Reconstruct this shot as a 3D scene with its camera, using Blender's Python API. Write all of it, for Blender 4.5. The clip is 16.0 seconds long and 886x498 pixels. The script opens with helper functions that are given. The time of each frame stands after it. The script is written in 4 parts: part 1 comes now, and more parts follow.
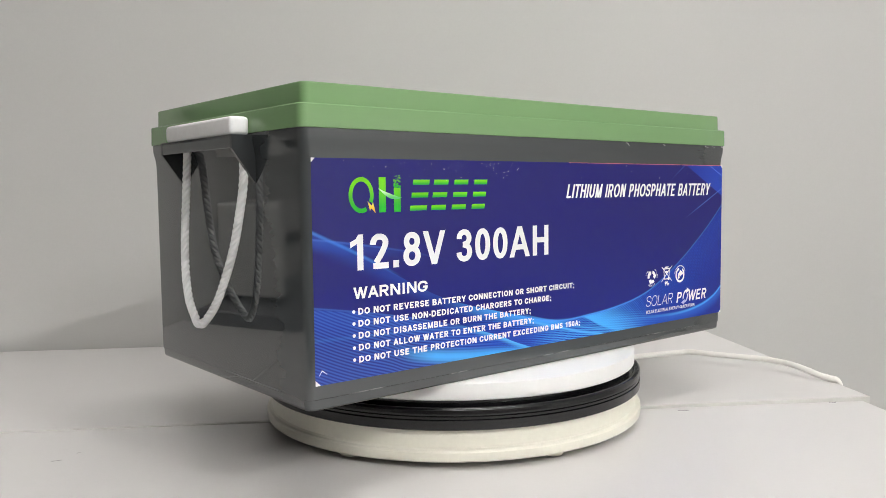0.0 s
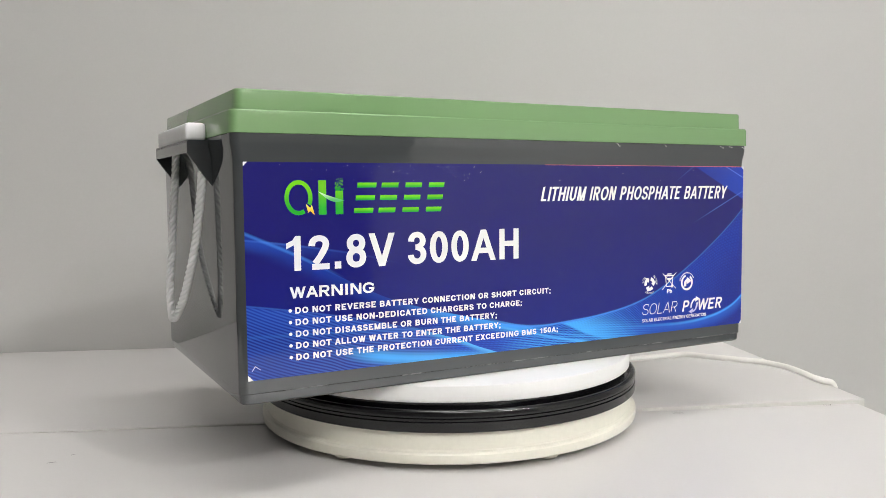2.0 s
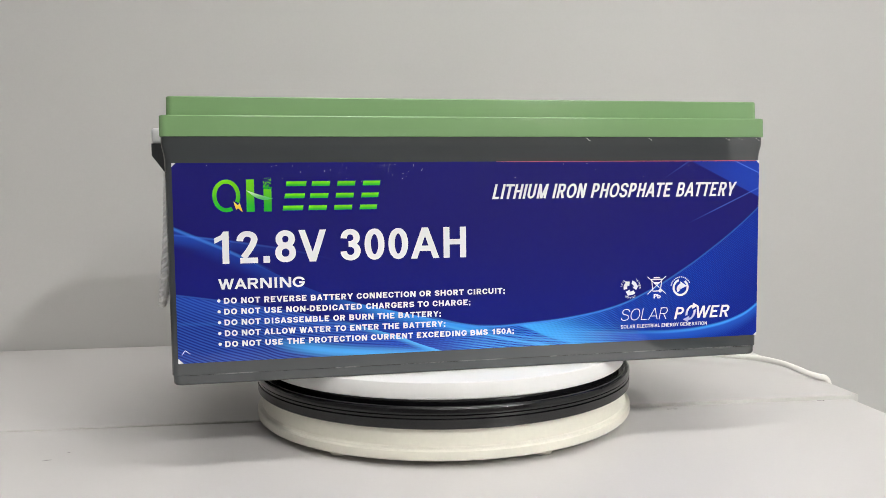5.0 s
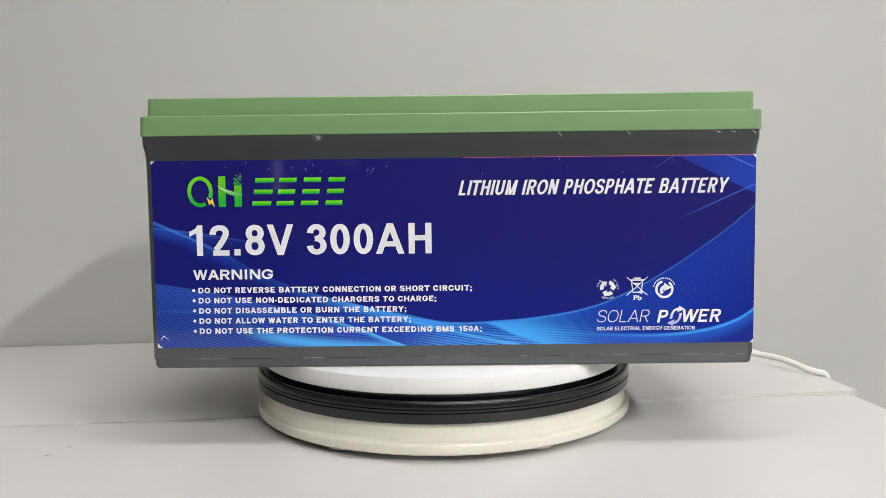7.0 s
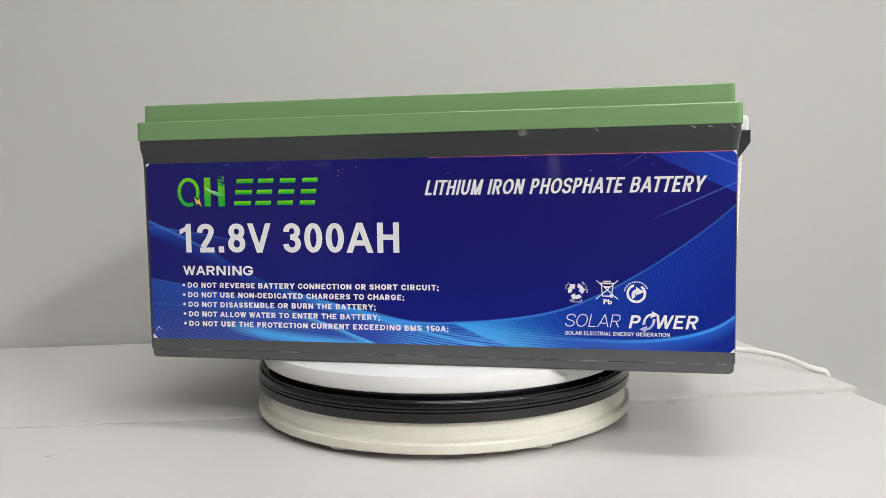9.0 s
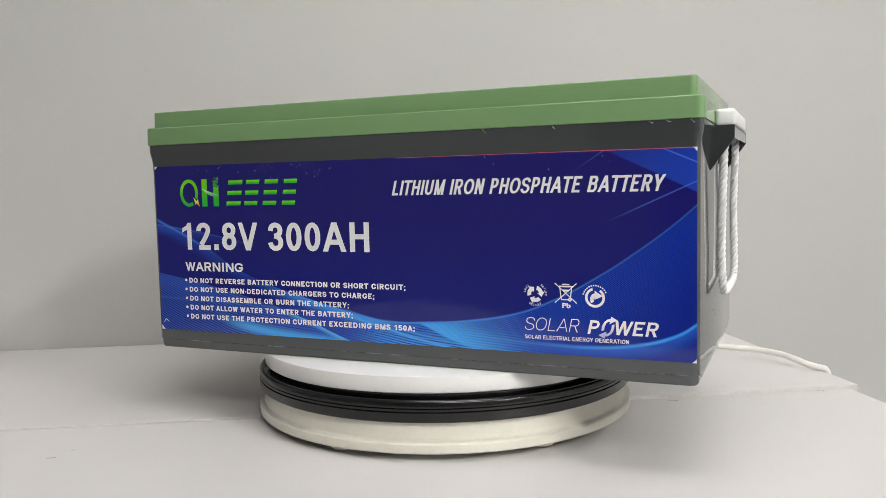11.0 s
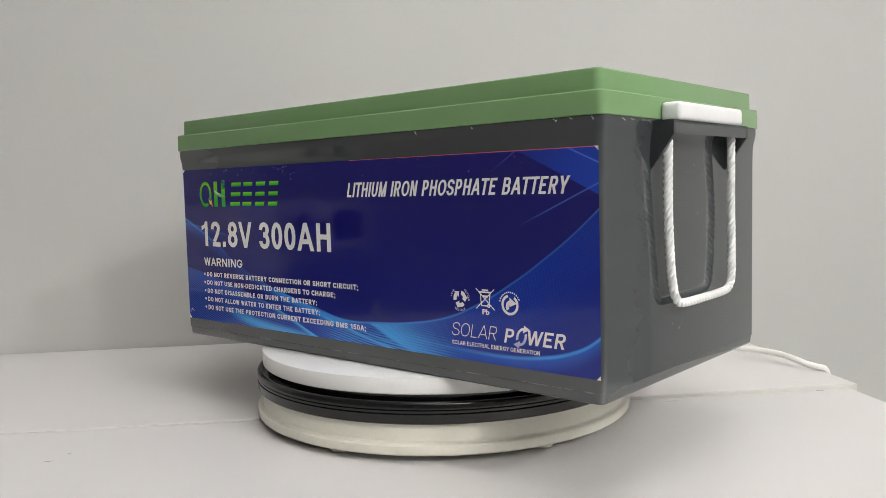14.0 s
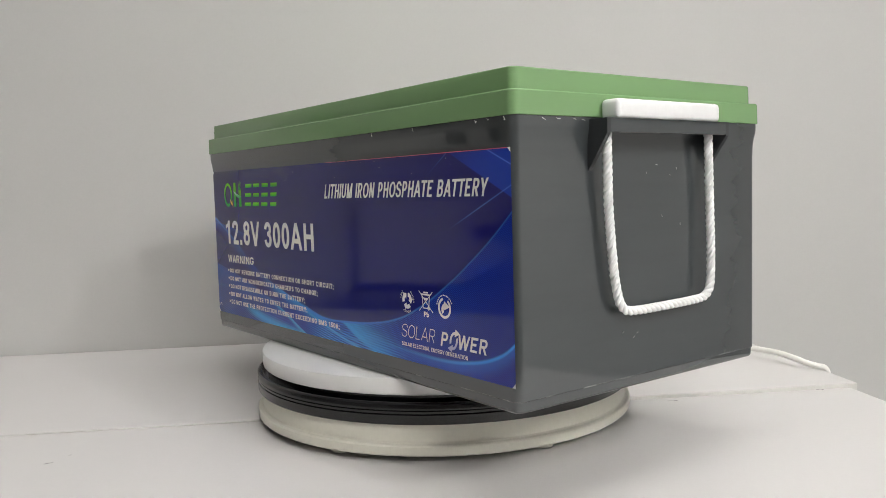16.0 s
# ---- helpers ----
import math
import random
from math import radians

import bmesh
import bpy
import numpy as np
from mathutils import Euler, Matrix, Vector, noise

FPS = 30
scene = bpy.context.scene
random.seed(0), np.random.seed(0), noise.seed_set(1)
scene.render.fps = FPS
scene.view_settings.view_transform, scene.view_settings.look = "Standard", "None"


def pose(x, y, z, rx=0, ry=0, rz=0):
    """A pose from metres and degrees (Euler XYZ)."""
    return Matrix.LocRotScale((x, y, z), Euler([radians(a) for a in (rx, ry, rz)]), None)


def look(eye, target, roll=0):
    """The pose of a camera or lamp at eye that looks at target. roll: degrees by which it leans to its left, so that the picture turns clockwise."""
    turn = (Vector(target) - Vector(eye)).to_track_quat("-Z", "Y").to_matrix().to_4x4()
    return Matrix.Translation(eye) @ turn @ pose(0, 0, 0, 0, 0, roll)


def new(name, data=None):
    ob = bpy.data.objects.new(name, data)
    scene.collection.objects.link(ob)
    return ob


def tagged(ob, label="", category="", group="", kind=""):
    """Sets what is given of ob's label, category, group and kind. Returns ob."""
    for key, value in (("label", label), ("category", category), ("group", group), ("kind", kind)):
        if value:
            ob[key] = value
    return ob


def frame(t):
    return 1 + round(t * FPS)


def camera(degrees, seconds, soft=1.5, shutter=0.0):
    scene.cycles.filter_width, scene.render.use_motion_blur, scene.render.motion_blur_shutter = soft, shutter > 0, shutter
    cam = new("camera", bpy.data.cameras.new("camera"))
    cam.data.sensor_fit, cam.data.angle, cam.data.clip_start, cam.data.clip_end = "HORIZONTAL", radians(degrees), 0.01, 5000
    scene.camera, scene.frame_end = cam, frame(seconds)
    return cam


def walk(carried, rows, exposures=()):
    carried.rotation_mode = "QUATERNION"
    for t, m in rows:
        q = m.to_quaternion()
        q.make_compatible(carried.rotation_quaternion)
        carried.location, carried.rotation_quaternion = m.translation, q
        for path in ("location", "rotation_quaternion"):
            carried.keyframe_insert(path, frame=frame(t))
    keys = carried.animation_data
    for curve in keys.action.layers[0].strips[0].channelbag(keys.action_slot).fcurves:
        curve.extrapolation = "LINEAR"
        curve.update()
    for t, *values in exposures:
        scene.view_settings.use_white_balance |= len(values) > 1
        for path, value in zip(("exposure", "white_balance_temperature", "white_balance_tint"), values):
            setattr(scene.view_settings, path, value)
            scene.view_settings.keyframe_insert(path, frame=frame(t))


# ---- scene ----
def aim(x, y, z, yaw, pitch, roll):
    """The pose of a camera at x, y, z, turned left by yaw, up by pitch and leaning by roll, in degrees."""
    a, b = radians(yaw), radians(pitch)
    return look((x, y, z), (x - math.sin(a) * math.cos(b), y + math.cos(a) * math.cos(b), z + math.sin(b)), roll)


cam = camera(56.98, 16.0, soft=0.75)
walk(cam, [
    (0, aim(-0.0021, -0.8270, 0.2282, 0.48, -4.15, -0.61)),
    (0.5, aim(-0.0016, -0.8277, 0.2281, 0.48, -4.14, -0.56)),
    (1, aim(-0.0010, -0.8274, 0.2281, 0.47, -4.10, -0.49)),
    (1.5, aim(-0.0004, -0.8272, 0.2285, 0.41, -4.07, -0.50)),
    (2, aim(-0.0001, -0.8274, 0.2287, 0.31, -4.03, -0.49)),
    (2.5, aim(0.0005, -0.8279, 0.2289, 0.24, -4.03, -0.54)),
    (3, aim(0.0010, -0.8282, 0.2289, 0.19, -4.03, -0.55)),
    (3.5, aim(0.0014, -0.8285, 0.2289, 0.18, -4.07, -0.59)),
    (4, aim(0.0018, -0.8289, 0.2290, 0.14, -4.11, -0.63)),
    (6.5, aim(0.0047, -0.8309, 0.2280, 0.21, -4.40, -0.69)),
    (7, aim(0.0046, -0.8317, 0.2280, 0.24, -4.45, -0.68)),
    (7.5, aim(0.0044, -0.8320, 0.2281, 0.25, -4.47, -0.71)),
    (8, aim(0.0044, -0.8319, 0.2281, 0.27, -4.47, -0.77)),
    (8.5, aim(0.0042, -0.8321, 0.2281, 0.25, -4.47, -0.86)),
    (9, aim(0.0041, -0.8325, 0.2280, 0.21, -4.49, -0.93)),
    (11.5, aim(0.0032, -0.8327, 0.2271, 0.14, -4.44, -1.34)),
    (12, aim(0.0033, -0.8319, 0.2270, 0.10, -4.41, -1.42)),
    (12.5, aim(0.0031, -0.8316, 0.2270, 0.07, -4.43, -1.48)),
    (13, aim(0.0030, -0.8310, 0.2270, 0.03, -4.43, -1.48)),
    (13.5, aim(0.0034, -0.8303, 0.2265, 0.03, -4.38, -1.48)),
    (14, aim(0.0032, -0.8304, 0.2261, 0.02, -4.33, -1.49)),
    (14.5, aim(0.0028, -0.8308, 0.2261, 0.01, -4.33, -1.55)),
    (15, aim(0.0029, -0.8307, 0.2260, 0.04, -4.30, -1.62)),
    (15.5, aim(0.0029, -0.8308, 0.2258, 0.01, -4.28, -1.66)),
    (16, aim(0.0031, -0.8306, 0.2259, 0.00, -4.28, -1.68)),
], exposures=[(0, 0.0), (16, 0.0)])

# the plan, in metres; the turntable's axis is x = y = 0
TABLE = 0.005          # the desktop's height
FLOOR = TABLE - 0.75
CEILING = TABLE + 1.95
TURN = 6.8             # degrees by which the desks and the room lie turned
TOP = 0.0728           # the disc's top, on which the battery stands
MID, MID_Y = 0.0093, -0.0007   # the battery's middle lies a little off the axis
GLOW_KEY, GLOW_FILL = 1380.0, 8.5

# ---- world and lamps ----
world = bpy.data.worlds.new("world")
scene.world = world
world.use_nodes = True
world.node_tree.nodes["Background"].inputs[0].default_value = (0.75, 0.8, 0.9, 1)
world.node_tree.nodes["Background"].inputs[1].default_value = 0.05


# ---- materials ----
class Nodes:
    """A short way to write a material's nodes."""

    def __init__(self, name):
        self.mat = bpy.data.materials.new(name)
        self.mat.use_nodes = True
        self.tree = self.mat.node_tree
        self.shader = self.tree.nodes["Principled BSDF"]

    def put(self, socket, value):
        if isinstance(value, bpy.types.NodeSocket):
            self.tree.links.new(value, socket)
        elif isinstance(value, tuple) and len(value) == 3 and socket.type == "RGBA":
            socket.default_value = (*value, 1)
        else:
            socket.default_value = value

    def math(self, op, a, b=0.0, clamp=False):
        n = self.tree.nodes.new("ShaderNodeMath")
        n.operation, n.use_clamp = op, clamp
        self.put(n.inputs[0], a), self.put(n.inputs[1], b)
        return n.outputs[0]

    def ramp(self, value, low, high, to_low=0.0, to_high=1.0):
        n = self.tree.nodes.new("ShaderNodeMapRange")
        n.interpolation_type = "SMOOTHSTEP"
        for i, v in enumerate((value, low, high, to_low, to_high)):
            self.put(n.inputs[i], v)
        return n.outputs[0]

    def mix(self, fac, a, b):
        n = self.tree.nodes.new("ShaderNodeMix")
        n.data_type = "RGBA"
        self.put(n.inputs[0], fac), self.put(n.inputs[6], a), self.put(n.inputs[7], b)
        return n.outputs[2]

    def coords(self, kind="Object"):
        return self.tree.nodes.new("ShaderNodeTexCoord").outputs[kind]

    def noise(self, scale, detail=4.0, rough=0.55, vector=None):
        n = self.tree.nodes.new("ShaderNodeTexNoise")
        n.inputs["Scale"].default_value, n.inputs["Detail"].default_value, n.inputs["Roughness"].default_value = scale, detail, rough
        self.tree.links.new(vector or self.coords(), n.inputs["Vector"])
        return n.outputs["Fac"]

    def stretched(self, x, y, z):
        n = self.tree.nodes.new("ShaderNodeMapping")
        n.inputs["Scale"].default_value = (x, y, z)
        self.tree.links.new(self.coords(), n.inputs["Vector"])
        return n.outputs[0]

    def curve(self, value, points):
        n = self.tree.nodes.new("ShaderNodeFloatCurve")
        c = n.mapping.curves[0]
        n.mapping.use_clip = False
        c.points[0].location, c.points[1].location = points[0], points[-1]
        for p in points[1:-1]:
            c.points.new(*p)
        n.mapping.update()
        self.put(n.inputs[1], value)
        return n.outputs[0]

    def bump(self, height, strength=0.1, distance=0.001):
        n = self.tree.nodes.new("ShaderNodeBump")
        n.inputs["Strength"].default_value, n.inputs["Distance"].default_value = strength, distance
        self.tree.links.new(height, n.inputs["Height"])
        self.tree.links.new(n.outputs[0], self.shader.inputs["Normal"])

    def done(self, colour, rough, metal=0.0, coat=0.0, coat_rough=0.05, ior=1.5):
        s = self.shader.inputs
        self.put(s["Base Color"], colour), self.put(s["Roughness"], rough), self.put(s["Metallic"], metal)
        self.put(s["Coat Weight"], coat), self.put(s["Coat Roughness"], coat_rough), self.put(s["IOR"], ior)
        return self.mat


def tint(c, k):
    return tuple(v * k for v in c)


def worn(name, colour, rough, grain=300.0, patch=6.0, spread=0.08, bump=0.05, coat=0.0, depth=0.0005):
    """A plain surface with grain and faint patches."""
    m = Nodes(name)
    fine, broad = m.noise(grain), m.noise(patch, 3.0)
    both = m.math("ADD", m.math("MULTIPLY", fine, 0.4), m.math("MULTIPLY", broad, 0.6))
    c = m.mix(m.ramp(both, 0.3, 0.7), tint(colour, 1 - spread), tint(colour, 1 + spread))
    m.bump(fine, bump, depth)
    return m.done(c, m.ramp(broad, 0.3, 0.7, rough * 0.96, rough * 1.04), coat=coat)


WALL = worn("wall_paint", (0.515, 0.507, 0.491), 0.55, 420, 2.0, 0.02, 0.12)
DESK = worn("desk_laminate", (0.583, 0.562, 0.552), 0.34, 500, 5.0, 0.02, 0.03)
DESK_EDGE = worn("desk_edge_band", (0.60, 0.59, 0.56), 0.4, 300, 20, 0.06)
GRIME = worn("pencil_mark", (0.16, 0.15, 0.15), 0.6)
# two unseen walls, coloured darker so the label and case mirror less light
SIDE_WALL = worn("beige_mirrored_wall", (0.27, 0.257, 0.237), 0.6, 420, 2.0, 0.03, 0.1)
FRONT_WALL = worn("brownish_mirrored_wall", (0.14, 0.131, 0.119), 0.6, 420, 2.0, 0.03, 0.1)
CEIL = worn("ceiling_paint", (0.75, 0.75, 0.74), 0.7, 200, 1.0, 0.02)
FLOOR_MAT = worn("floor_tile", (0.11, 0.107, 0.103), 0.35, 80, 2.0, 0.06)
PALE_HOUSING = worn("pale_instrument_paint", (0.52, 0.51, 0.49), 0.45, 200, 4.0, 0.03)
DARK_WOOD = worn("dark_panel", (0.14, 0.14, 0.15), 0.5, 60, 2.0, 0.1)
WHITE_DISC = worn("white_plastic", (0.72, 0.715, 0.70), 0.38, 300, 9.0, 0.02, 0.03)
CREAM = worn("ivory_plastic", (0.70, 0.68, 0.59), 0.36, 250, 12.0, 0.04, 0.04)
BLACK = worn("black_plastic", (0.006, 0.006, 0.007), 0.16, 250, 15.0, 0.15, 0.01)
SCUFF = worn("pale_scuff", (0.20, 0.20, 0.20), 0.6)
CABLE = worn("white_cable", (0.78, 0.76, 0.72), 0.4, 400, 30.0, 0.03)
GRIP = worn("milky_plastic", (0.80, 0.80, 0.80), 0.42, 200, 30.0, 0.03, 0.04)
ROPE = worn("nylon_rope", (0.80, 0.80, 0.79), 0.5, 1200, 60.0, 0.06, 0.3)
WHITE_INK = worn("white_print", (0.80, 0.80, 0.82), 0.25, 300, 10, 0.02, 0.0)


def plastic(name, colour, rough, streak, wavy=0.10, foot=False, ior=1.5):
    """Moulded plastic with faint long streaks, small scuffs and a slightly wavy face."""
    m = Nodes(name)
    fine, broad = m.noise(700, 3), m.noise(7, 3)
    lines = m.noise(9, 5, 0.6, m.stretched(1, 1, 9))
    c = m.mix(m.ramp(m.math("ADD", m.math("MULTIPLY", broad, 0.5), m.math("MULTIPLY", lines, 0.5)), 0.35, 0.65), tint(colour, 1 - streak), tint(colour, 1 + streak))
    scuff = m.ramp(m.noise(38, 6, 0.7), 0.72, 0.80)
    c = m.mix(m.math("MULTIPLY", scuff, 0.25), c, tuple(min(1, v * 2.2 + 0.03) for v in colour))
    m.bump(m.math("ADD", m.math("MULTIPLY", fine, 0.002), m.noise(7, 1)), wavy, 0.0010)
    if foot:
        # the moulded step near the foot: rubbed pale in places, its edge highlight painted in
        split = m.tree.nodes.new("ShaderNodeSeparateXYZ")
        m.tree.links.new(m.coords(), split.inputs[0])
        band = m.math("MULTIPLY", m.ramp(split.outputs[2], 0.0079, 0.0083), m.ramp(split.outputs[2], 0.0087, 0.0092, 1.0, 0.0))
        rub = m.ramp(m.noise(26, 6, 0.7), 0.48, 0.62)
        c = m.mix(m.math("MULTIPLY", m.math("MULTIPLY", band, rub), 0.6), c, (0.30, 0.30, 0.30))
    return m.done(c, m.math("ADD", m.ramp(broad, 0.3, 0.7, rough * 0.92, rough * 1.08), m.math("MULTIPLY", scuff, 0.15)), ior=ior)


GREY = plastic("grey_case_plastic", (0.047, 0.053, 0.056), 0.03, 0.04, 0.012, True, 1.8)
# the case's plastic again, darkened to carry the gussets' shade and dark reflections
GUSSET = plastic("shaded_gusset_plastic", (0.036, 0.039, 0.041), 0.12, 0.05, 0.02, False, 1.5)
GREEN = plastic("green_lid_plastic", (0.180, 0.310, 0.142), 0.11, 0.015, 0.02)
DARK_GREY = plastic("dark_grey_plastic", (0.055, 0.058, 0.062), 0.30, 0.05)


def ink(name, low, high):
    """A printed colour that runs from one tone at the foot to another at the head."""
    m = Nodes(name)
    split = m.tree.nodes.new("ShaderNodeSeparateXYZ")
    m.tree.links.new(m.coords("Generated"), split.inputs[0])
    return m.done(m.mix(m.ramp(split.outputs[2], 0.1, 0.9), low, high), 0.25)


GREEN_INK = ink("green_print", (0.02, 0.40, 0.03), (0.16, 0.58, 0.01))
LEAF_INK = ink("leaf_print", (0.10, 0.50, 0.14), (0.60, 0.80, 0.48))
YELLOW_INK = ink("yellow_print", (0.80, 0.45, 0.03), (0.85, 0.70, 0.10))
RED_INK = worn("red_print", (0.66, 0.09, 0.18), 0.3)
FADE_INK = ink("fading_print", (0.42, 0.44, 0.72), (0.80, 0.80, 0.84))


def label_material():
    """Dark blue print with sweeping lighter bands of fine lines."""
    m = Nodes("blue_label_print")
    split = m.tree.nodes.new("ShaderNodeSeparateXYZ")
    m.tree.links.new(m.coords("UV"), split.inputs[0])
    u, v = split.outputs[0], split.outputs[1]
    # base: dark navy
    c = m.mix(m.ramp(v, 0.0, 0.8), (0.008, 0.013, 0.180), (0.011, 0.010, 0.138))
    both = lambda *f: f[0] if len(f) == 1 else m.math("MULTIPLY", f[0], both(*f[1:]))

    def off(points):
        return m.math("SUBTRACT", m.curve(u, points), v)

    def below(d, reach, edge=0.005):
        return both(m.ramp(d, 0.0, edge), m.ramp(d, 0.0, reach, 1.0, 0.0))

    def on(d, width):
        return m.ramp(m.math("ABSOLUTE", d), 0.0, width, 1.0, 0.0)

    def lines(d, count):
        return m.math("ADD", m.math("MULTIPLY", m.math("SINE", m.math("MULTIPLY", d, count)), 0.5), 0.5)

    def between(a, b, e, g):
        return both(m.ramp(u, a, b), m.ramp(u, e, g, 1.0, 0.0))

    # the long sweep that falls from the left edge and rises to the right one
    sweep = off([(0, 0.675), (0.028, 0.635), (0.06, 0.59), (0.118, 0.50), (0.179, 0.40), (0.232, 0.325), (0.289, 0.268), (0.346, 0.222), (0.403, 0.178), (0.46, 0.135), (0.50, 0.118), (0.573, 0.126), (0.65, 0.148), (0.725, 0.194), (0.779, 0.259), (0.861, 0.402), (0.909, 0.504), (0.959, 0.622), (1, 0.735)])
    # flat band that crosses it by the left edge
    flat = off([(0, 0.645), (0.1, 0.60), (0.2, 0.54), (0.3, 0.45), (1, 0.0)])
    c = m.mix(both(below(flat, 0.07), m.ramp(u, 0.0, 0.22, 0.5, 0.0)), c, (0.02, 0.08, 0.46))
    c = m.mix(both(on(flat, 0.008), m.ramp(u, 0.0, 0.26, 0.6, 0.0)), c, (0.05, 0.16, 0.65))
    # lower bands of fine lines
    first = off([(0, 0.345), (0.14, 0.265), (0.22, 0.205), (0.33, 0.105), (0.42, 0.0), (0.6, -0.2), (1, -0.4)])
    second = off([(0, 0.275), (0.065, 0.185), (0.126, 0.12), (0.161, 0.076), (0.21, 0.043), (0.268, 0.017), (0.325, 0.0), (0.5, -0.04), (1, -0.1)])
    area = m.ramp(first, 0.0, 0.01)
    c = m.mix(both(area, m.ramp(first, 0.0, 0.16, 0.55, 0.10)), c, (0.016, 0.065, 0.44))
    c = m.mix(both(area, lines(second, 420.0), m.ramp(u, 0.0, 0.4, 0.42, 0.75)), c, (0.05, 0.17, 0.66))
    c = m.mix(both(on(first, 0.007), 0.45), c, (0.05, 0.17, 0.68))
    # under the sweep: mid blue with two sets of fine lines
    region = both(m.ramp(sweep, 0.0, 0.008), m.ramp(u, 0.22, 0.42))
    c = m.mix(both(region, m.ramp(sweep, 0.0, 0.6, 0.85, 0.5)), c, (0.004, 0.015, 0.26))
    drift = m.math("MULTIPLY", m.noise(9, 2), 14.0)
    fan = m.math("ADD", drift, m.math("ADD", m.math("MULTIPLY", sweep, 620.0), m.math("MULTIPLY", m.math("SUBTRACT", u, 0.5), 260.0)))
    weave = lines(m.math("ADD", drift, m.math("SUBTRACT", m.math("MULTIPLY", v, 700.0), m.math("MULTIPLY", u, 520.0))), 1.0)
    c = m.mix(both(region, lines(fan, 1.0), m.math("ADD", 0.35, m.math("MULTIPLY", weave, 0.65)), m.ramp(u, 0.5, 1.0, 0.95, 0.30), m.ramp(sweep, 0.0, 0.5, 1.0, 0.45)), c, (0.026, 0.15, 0.80))
    # soft light band along the sweep's left half
    c = m.mix(both(below(sweep, 0.10), between(-0.1, 0.02, 0.24, 0.42), 0.30), c, (0.02, 0.10, 0.58))
    c = m.mix(both(on(sweep, 0.014), between(-0.1, 0.0, 0.07, 0.16), 0.6), c, (0.05, 0.24, 0.80))
    c = m.mix(both(below(sweep, 0.075), between(0.22, 0.36, 0.46, 0.54)), c, (0.04, 0.30, 0.84))
    # streams that fall away at the foot, left of the middle
    left_fall = off([(0, 0.9), (0.2, 0.27), (0.288, 0.152), (0.345, 0.094), (0.383, 0.044), (0.422, 0.0), (0.6, -0.2), (1, -0.5)])
    c = m.mix(both(m.ramp(left_fall, 0.0, 0.004), on(second, 0.05), between(0.12, 0.22, 0.40, 0.44)), c, (0.06, 0.36, 0.82))
    c = m.mix(both(below(left_fall, 0.035, 0.002), between(0.24, 0.34, 0.41, 0.44)), c, (0.08, 0.42, 0.84))
    gap = both(m.ramp(left_fall, -0.004, 0.0, 1.0, 0.0), m.ramp(left_fall, -0.12, -0.02, 0.0, 1.0), m.ramp(sweep, 0.05, 0.09), between(0.26, 0.34, 0.52, 0.6))
    c = m.mix(both(gap, 0.6), c, (0.013, 0.05, 0.38))
    # and right of the middle, under the brightest stretch of the sweep
    right_fall = off([(0, 0.9), (0.3, 0.36), (0.45, 0.20), (0.554, 0.125), (0.611, 0.049), (0.657, 0.005), (0.8, -0.1), (1, -0.3)])
    thin_fall = off([(0, 0.7), (0.3, 0.26), (0.42, 0.14), (0.496, 0.077), (0.554, 0.032), (0.611, 0.0), (0.8, -0.1), (1, -0.3)])
    c = m.mix(both(on(thin_fall, 0.012), between(0.38, 0.46, 0.60, 0.63), 0.9), c, (0.07, 0.38, 0.84))
    c = m.mix(both(on(m.math("ADD", thin_fall, 0.028), 0.008), between(0.38, 0.46, 0.60, 0.66), 0.6), c, (0.05, 0.30, 0.80))
    bright = both(m.ramp(sweep, 0.0, 0.006), m.ramp(right_fall, -0.16, -0.005, 0.35, 1.0), m.ramp(right_fall, 0.0, 0.015, 1.0, 0.0), between(0.40, 0.54, 0.60, 0.76))
    c = m.mix(both(bright, m.math("ADD", 0.72, m.math("MULTIPLY", lines(fan, 1.6), 0.28))), c, (0.06, 0.40, 0.90))
    c = m.mix(both(on(sweep, 0.009), m.ramp(u, 0.36, 0.5), m.ramp(u, 0.6, 0.9, 0.95, 0.40)), c, (0.05, 0.26, 0.84))
    spray = both(lines(m.math("ADD", thin_fall, m.math("MULTIPLY", u, 0.25)), 460.0), m.ramp(v, 0.02, 0.14, 1.0, 0.0), between(0.40, 0.50, 0.66, 0.80))
    c = m.mix(both(spray, 0.65), c, (0.07, 0.42, 0.90))
    # thin rising line by the foot of the right side
    rise = off([(0, 0.2), (0.5, 0.12), (0.68, 0.062), (0.794, 0.046), (0.84, 0.044), (0.897, 0.058), (0.954, 0.099), (1, 0.181)])
    c = m.mix(both(below(rise, 0.09), between(0.6, 0.85, 1.2, 1.3), 0.8), c, (0.02, 0.11, 0.58))
    c = m.mix(both(on(rise, 0.014), m.ramp(u, 0.66, 0.96, 0.1, 1.0)), c, (0.05, 0.32, 0.86))
    # facets by the head of the right side
    facet = m.math("SUBTRACT", v, m.math("SUBTRACT", 2.34, m.math("MULTIPLY", u, 1.55)))
    c = m.mix(m.math("MULTIPLY", m.ramp(facet, 0.0, 0.01), m.ramp(u, 0.82, 1.0, 0.30, 0.85)), c, (0.015, 0.055, 0.45))
    for a, b, s, end in ((2.36, -1.43, 0.7, 0.90), (-0.585, 1.43, 0.45, 0.86), (-0.75, 2.02, 0.4, 0.81)):
        d = m.math("SUBTRACT", v, m.math("ADD", a, m.math("MULTIPLY", u, b)))
        c = m.mix(m.math("MULTIPLY", m.ramp(m.math("ABSOLUTE", d), 0.0, 0.006, s, 0.0), m.ramp(u, end, end + 0.08)), c, (0.10, 0.24, 0.85))
    wave = m.noise(6, 2)
    m.bump(wave, 0.04, 0.0006)
    return m.done(c, 0.06, ior=1.5)


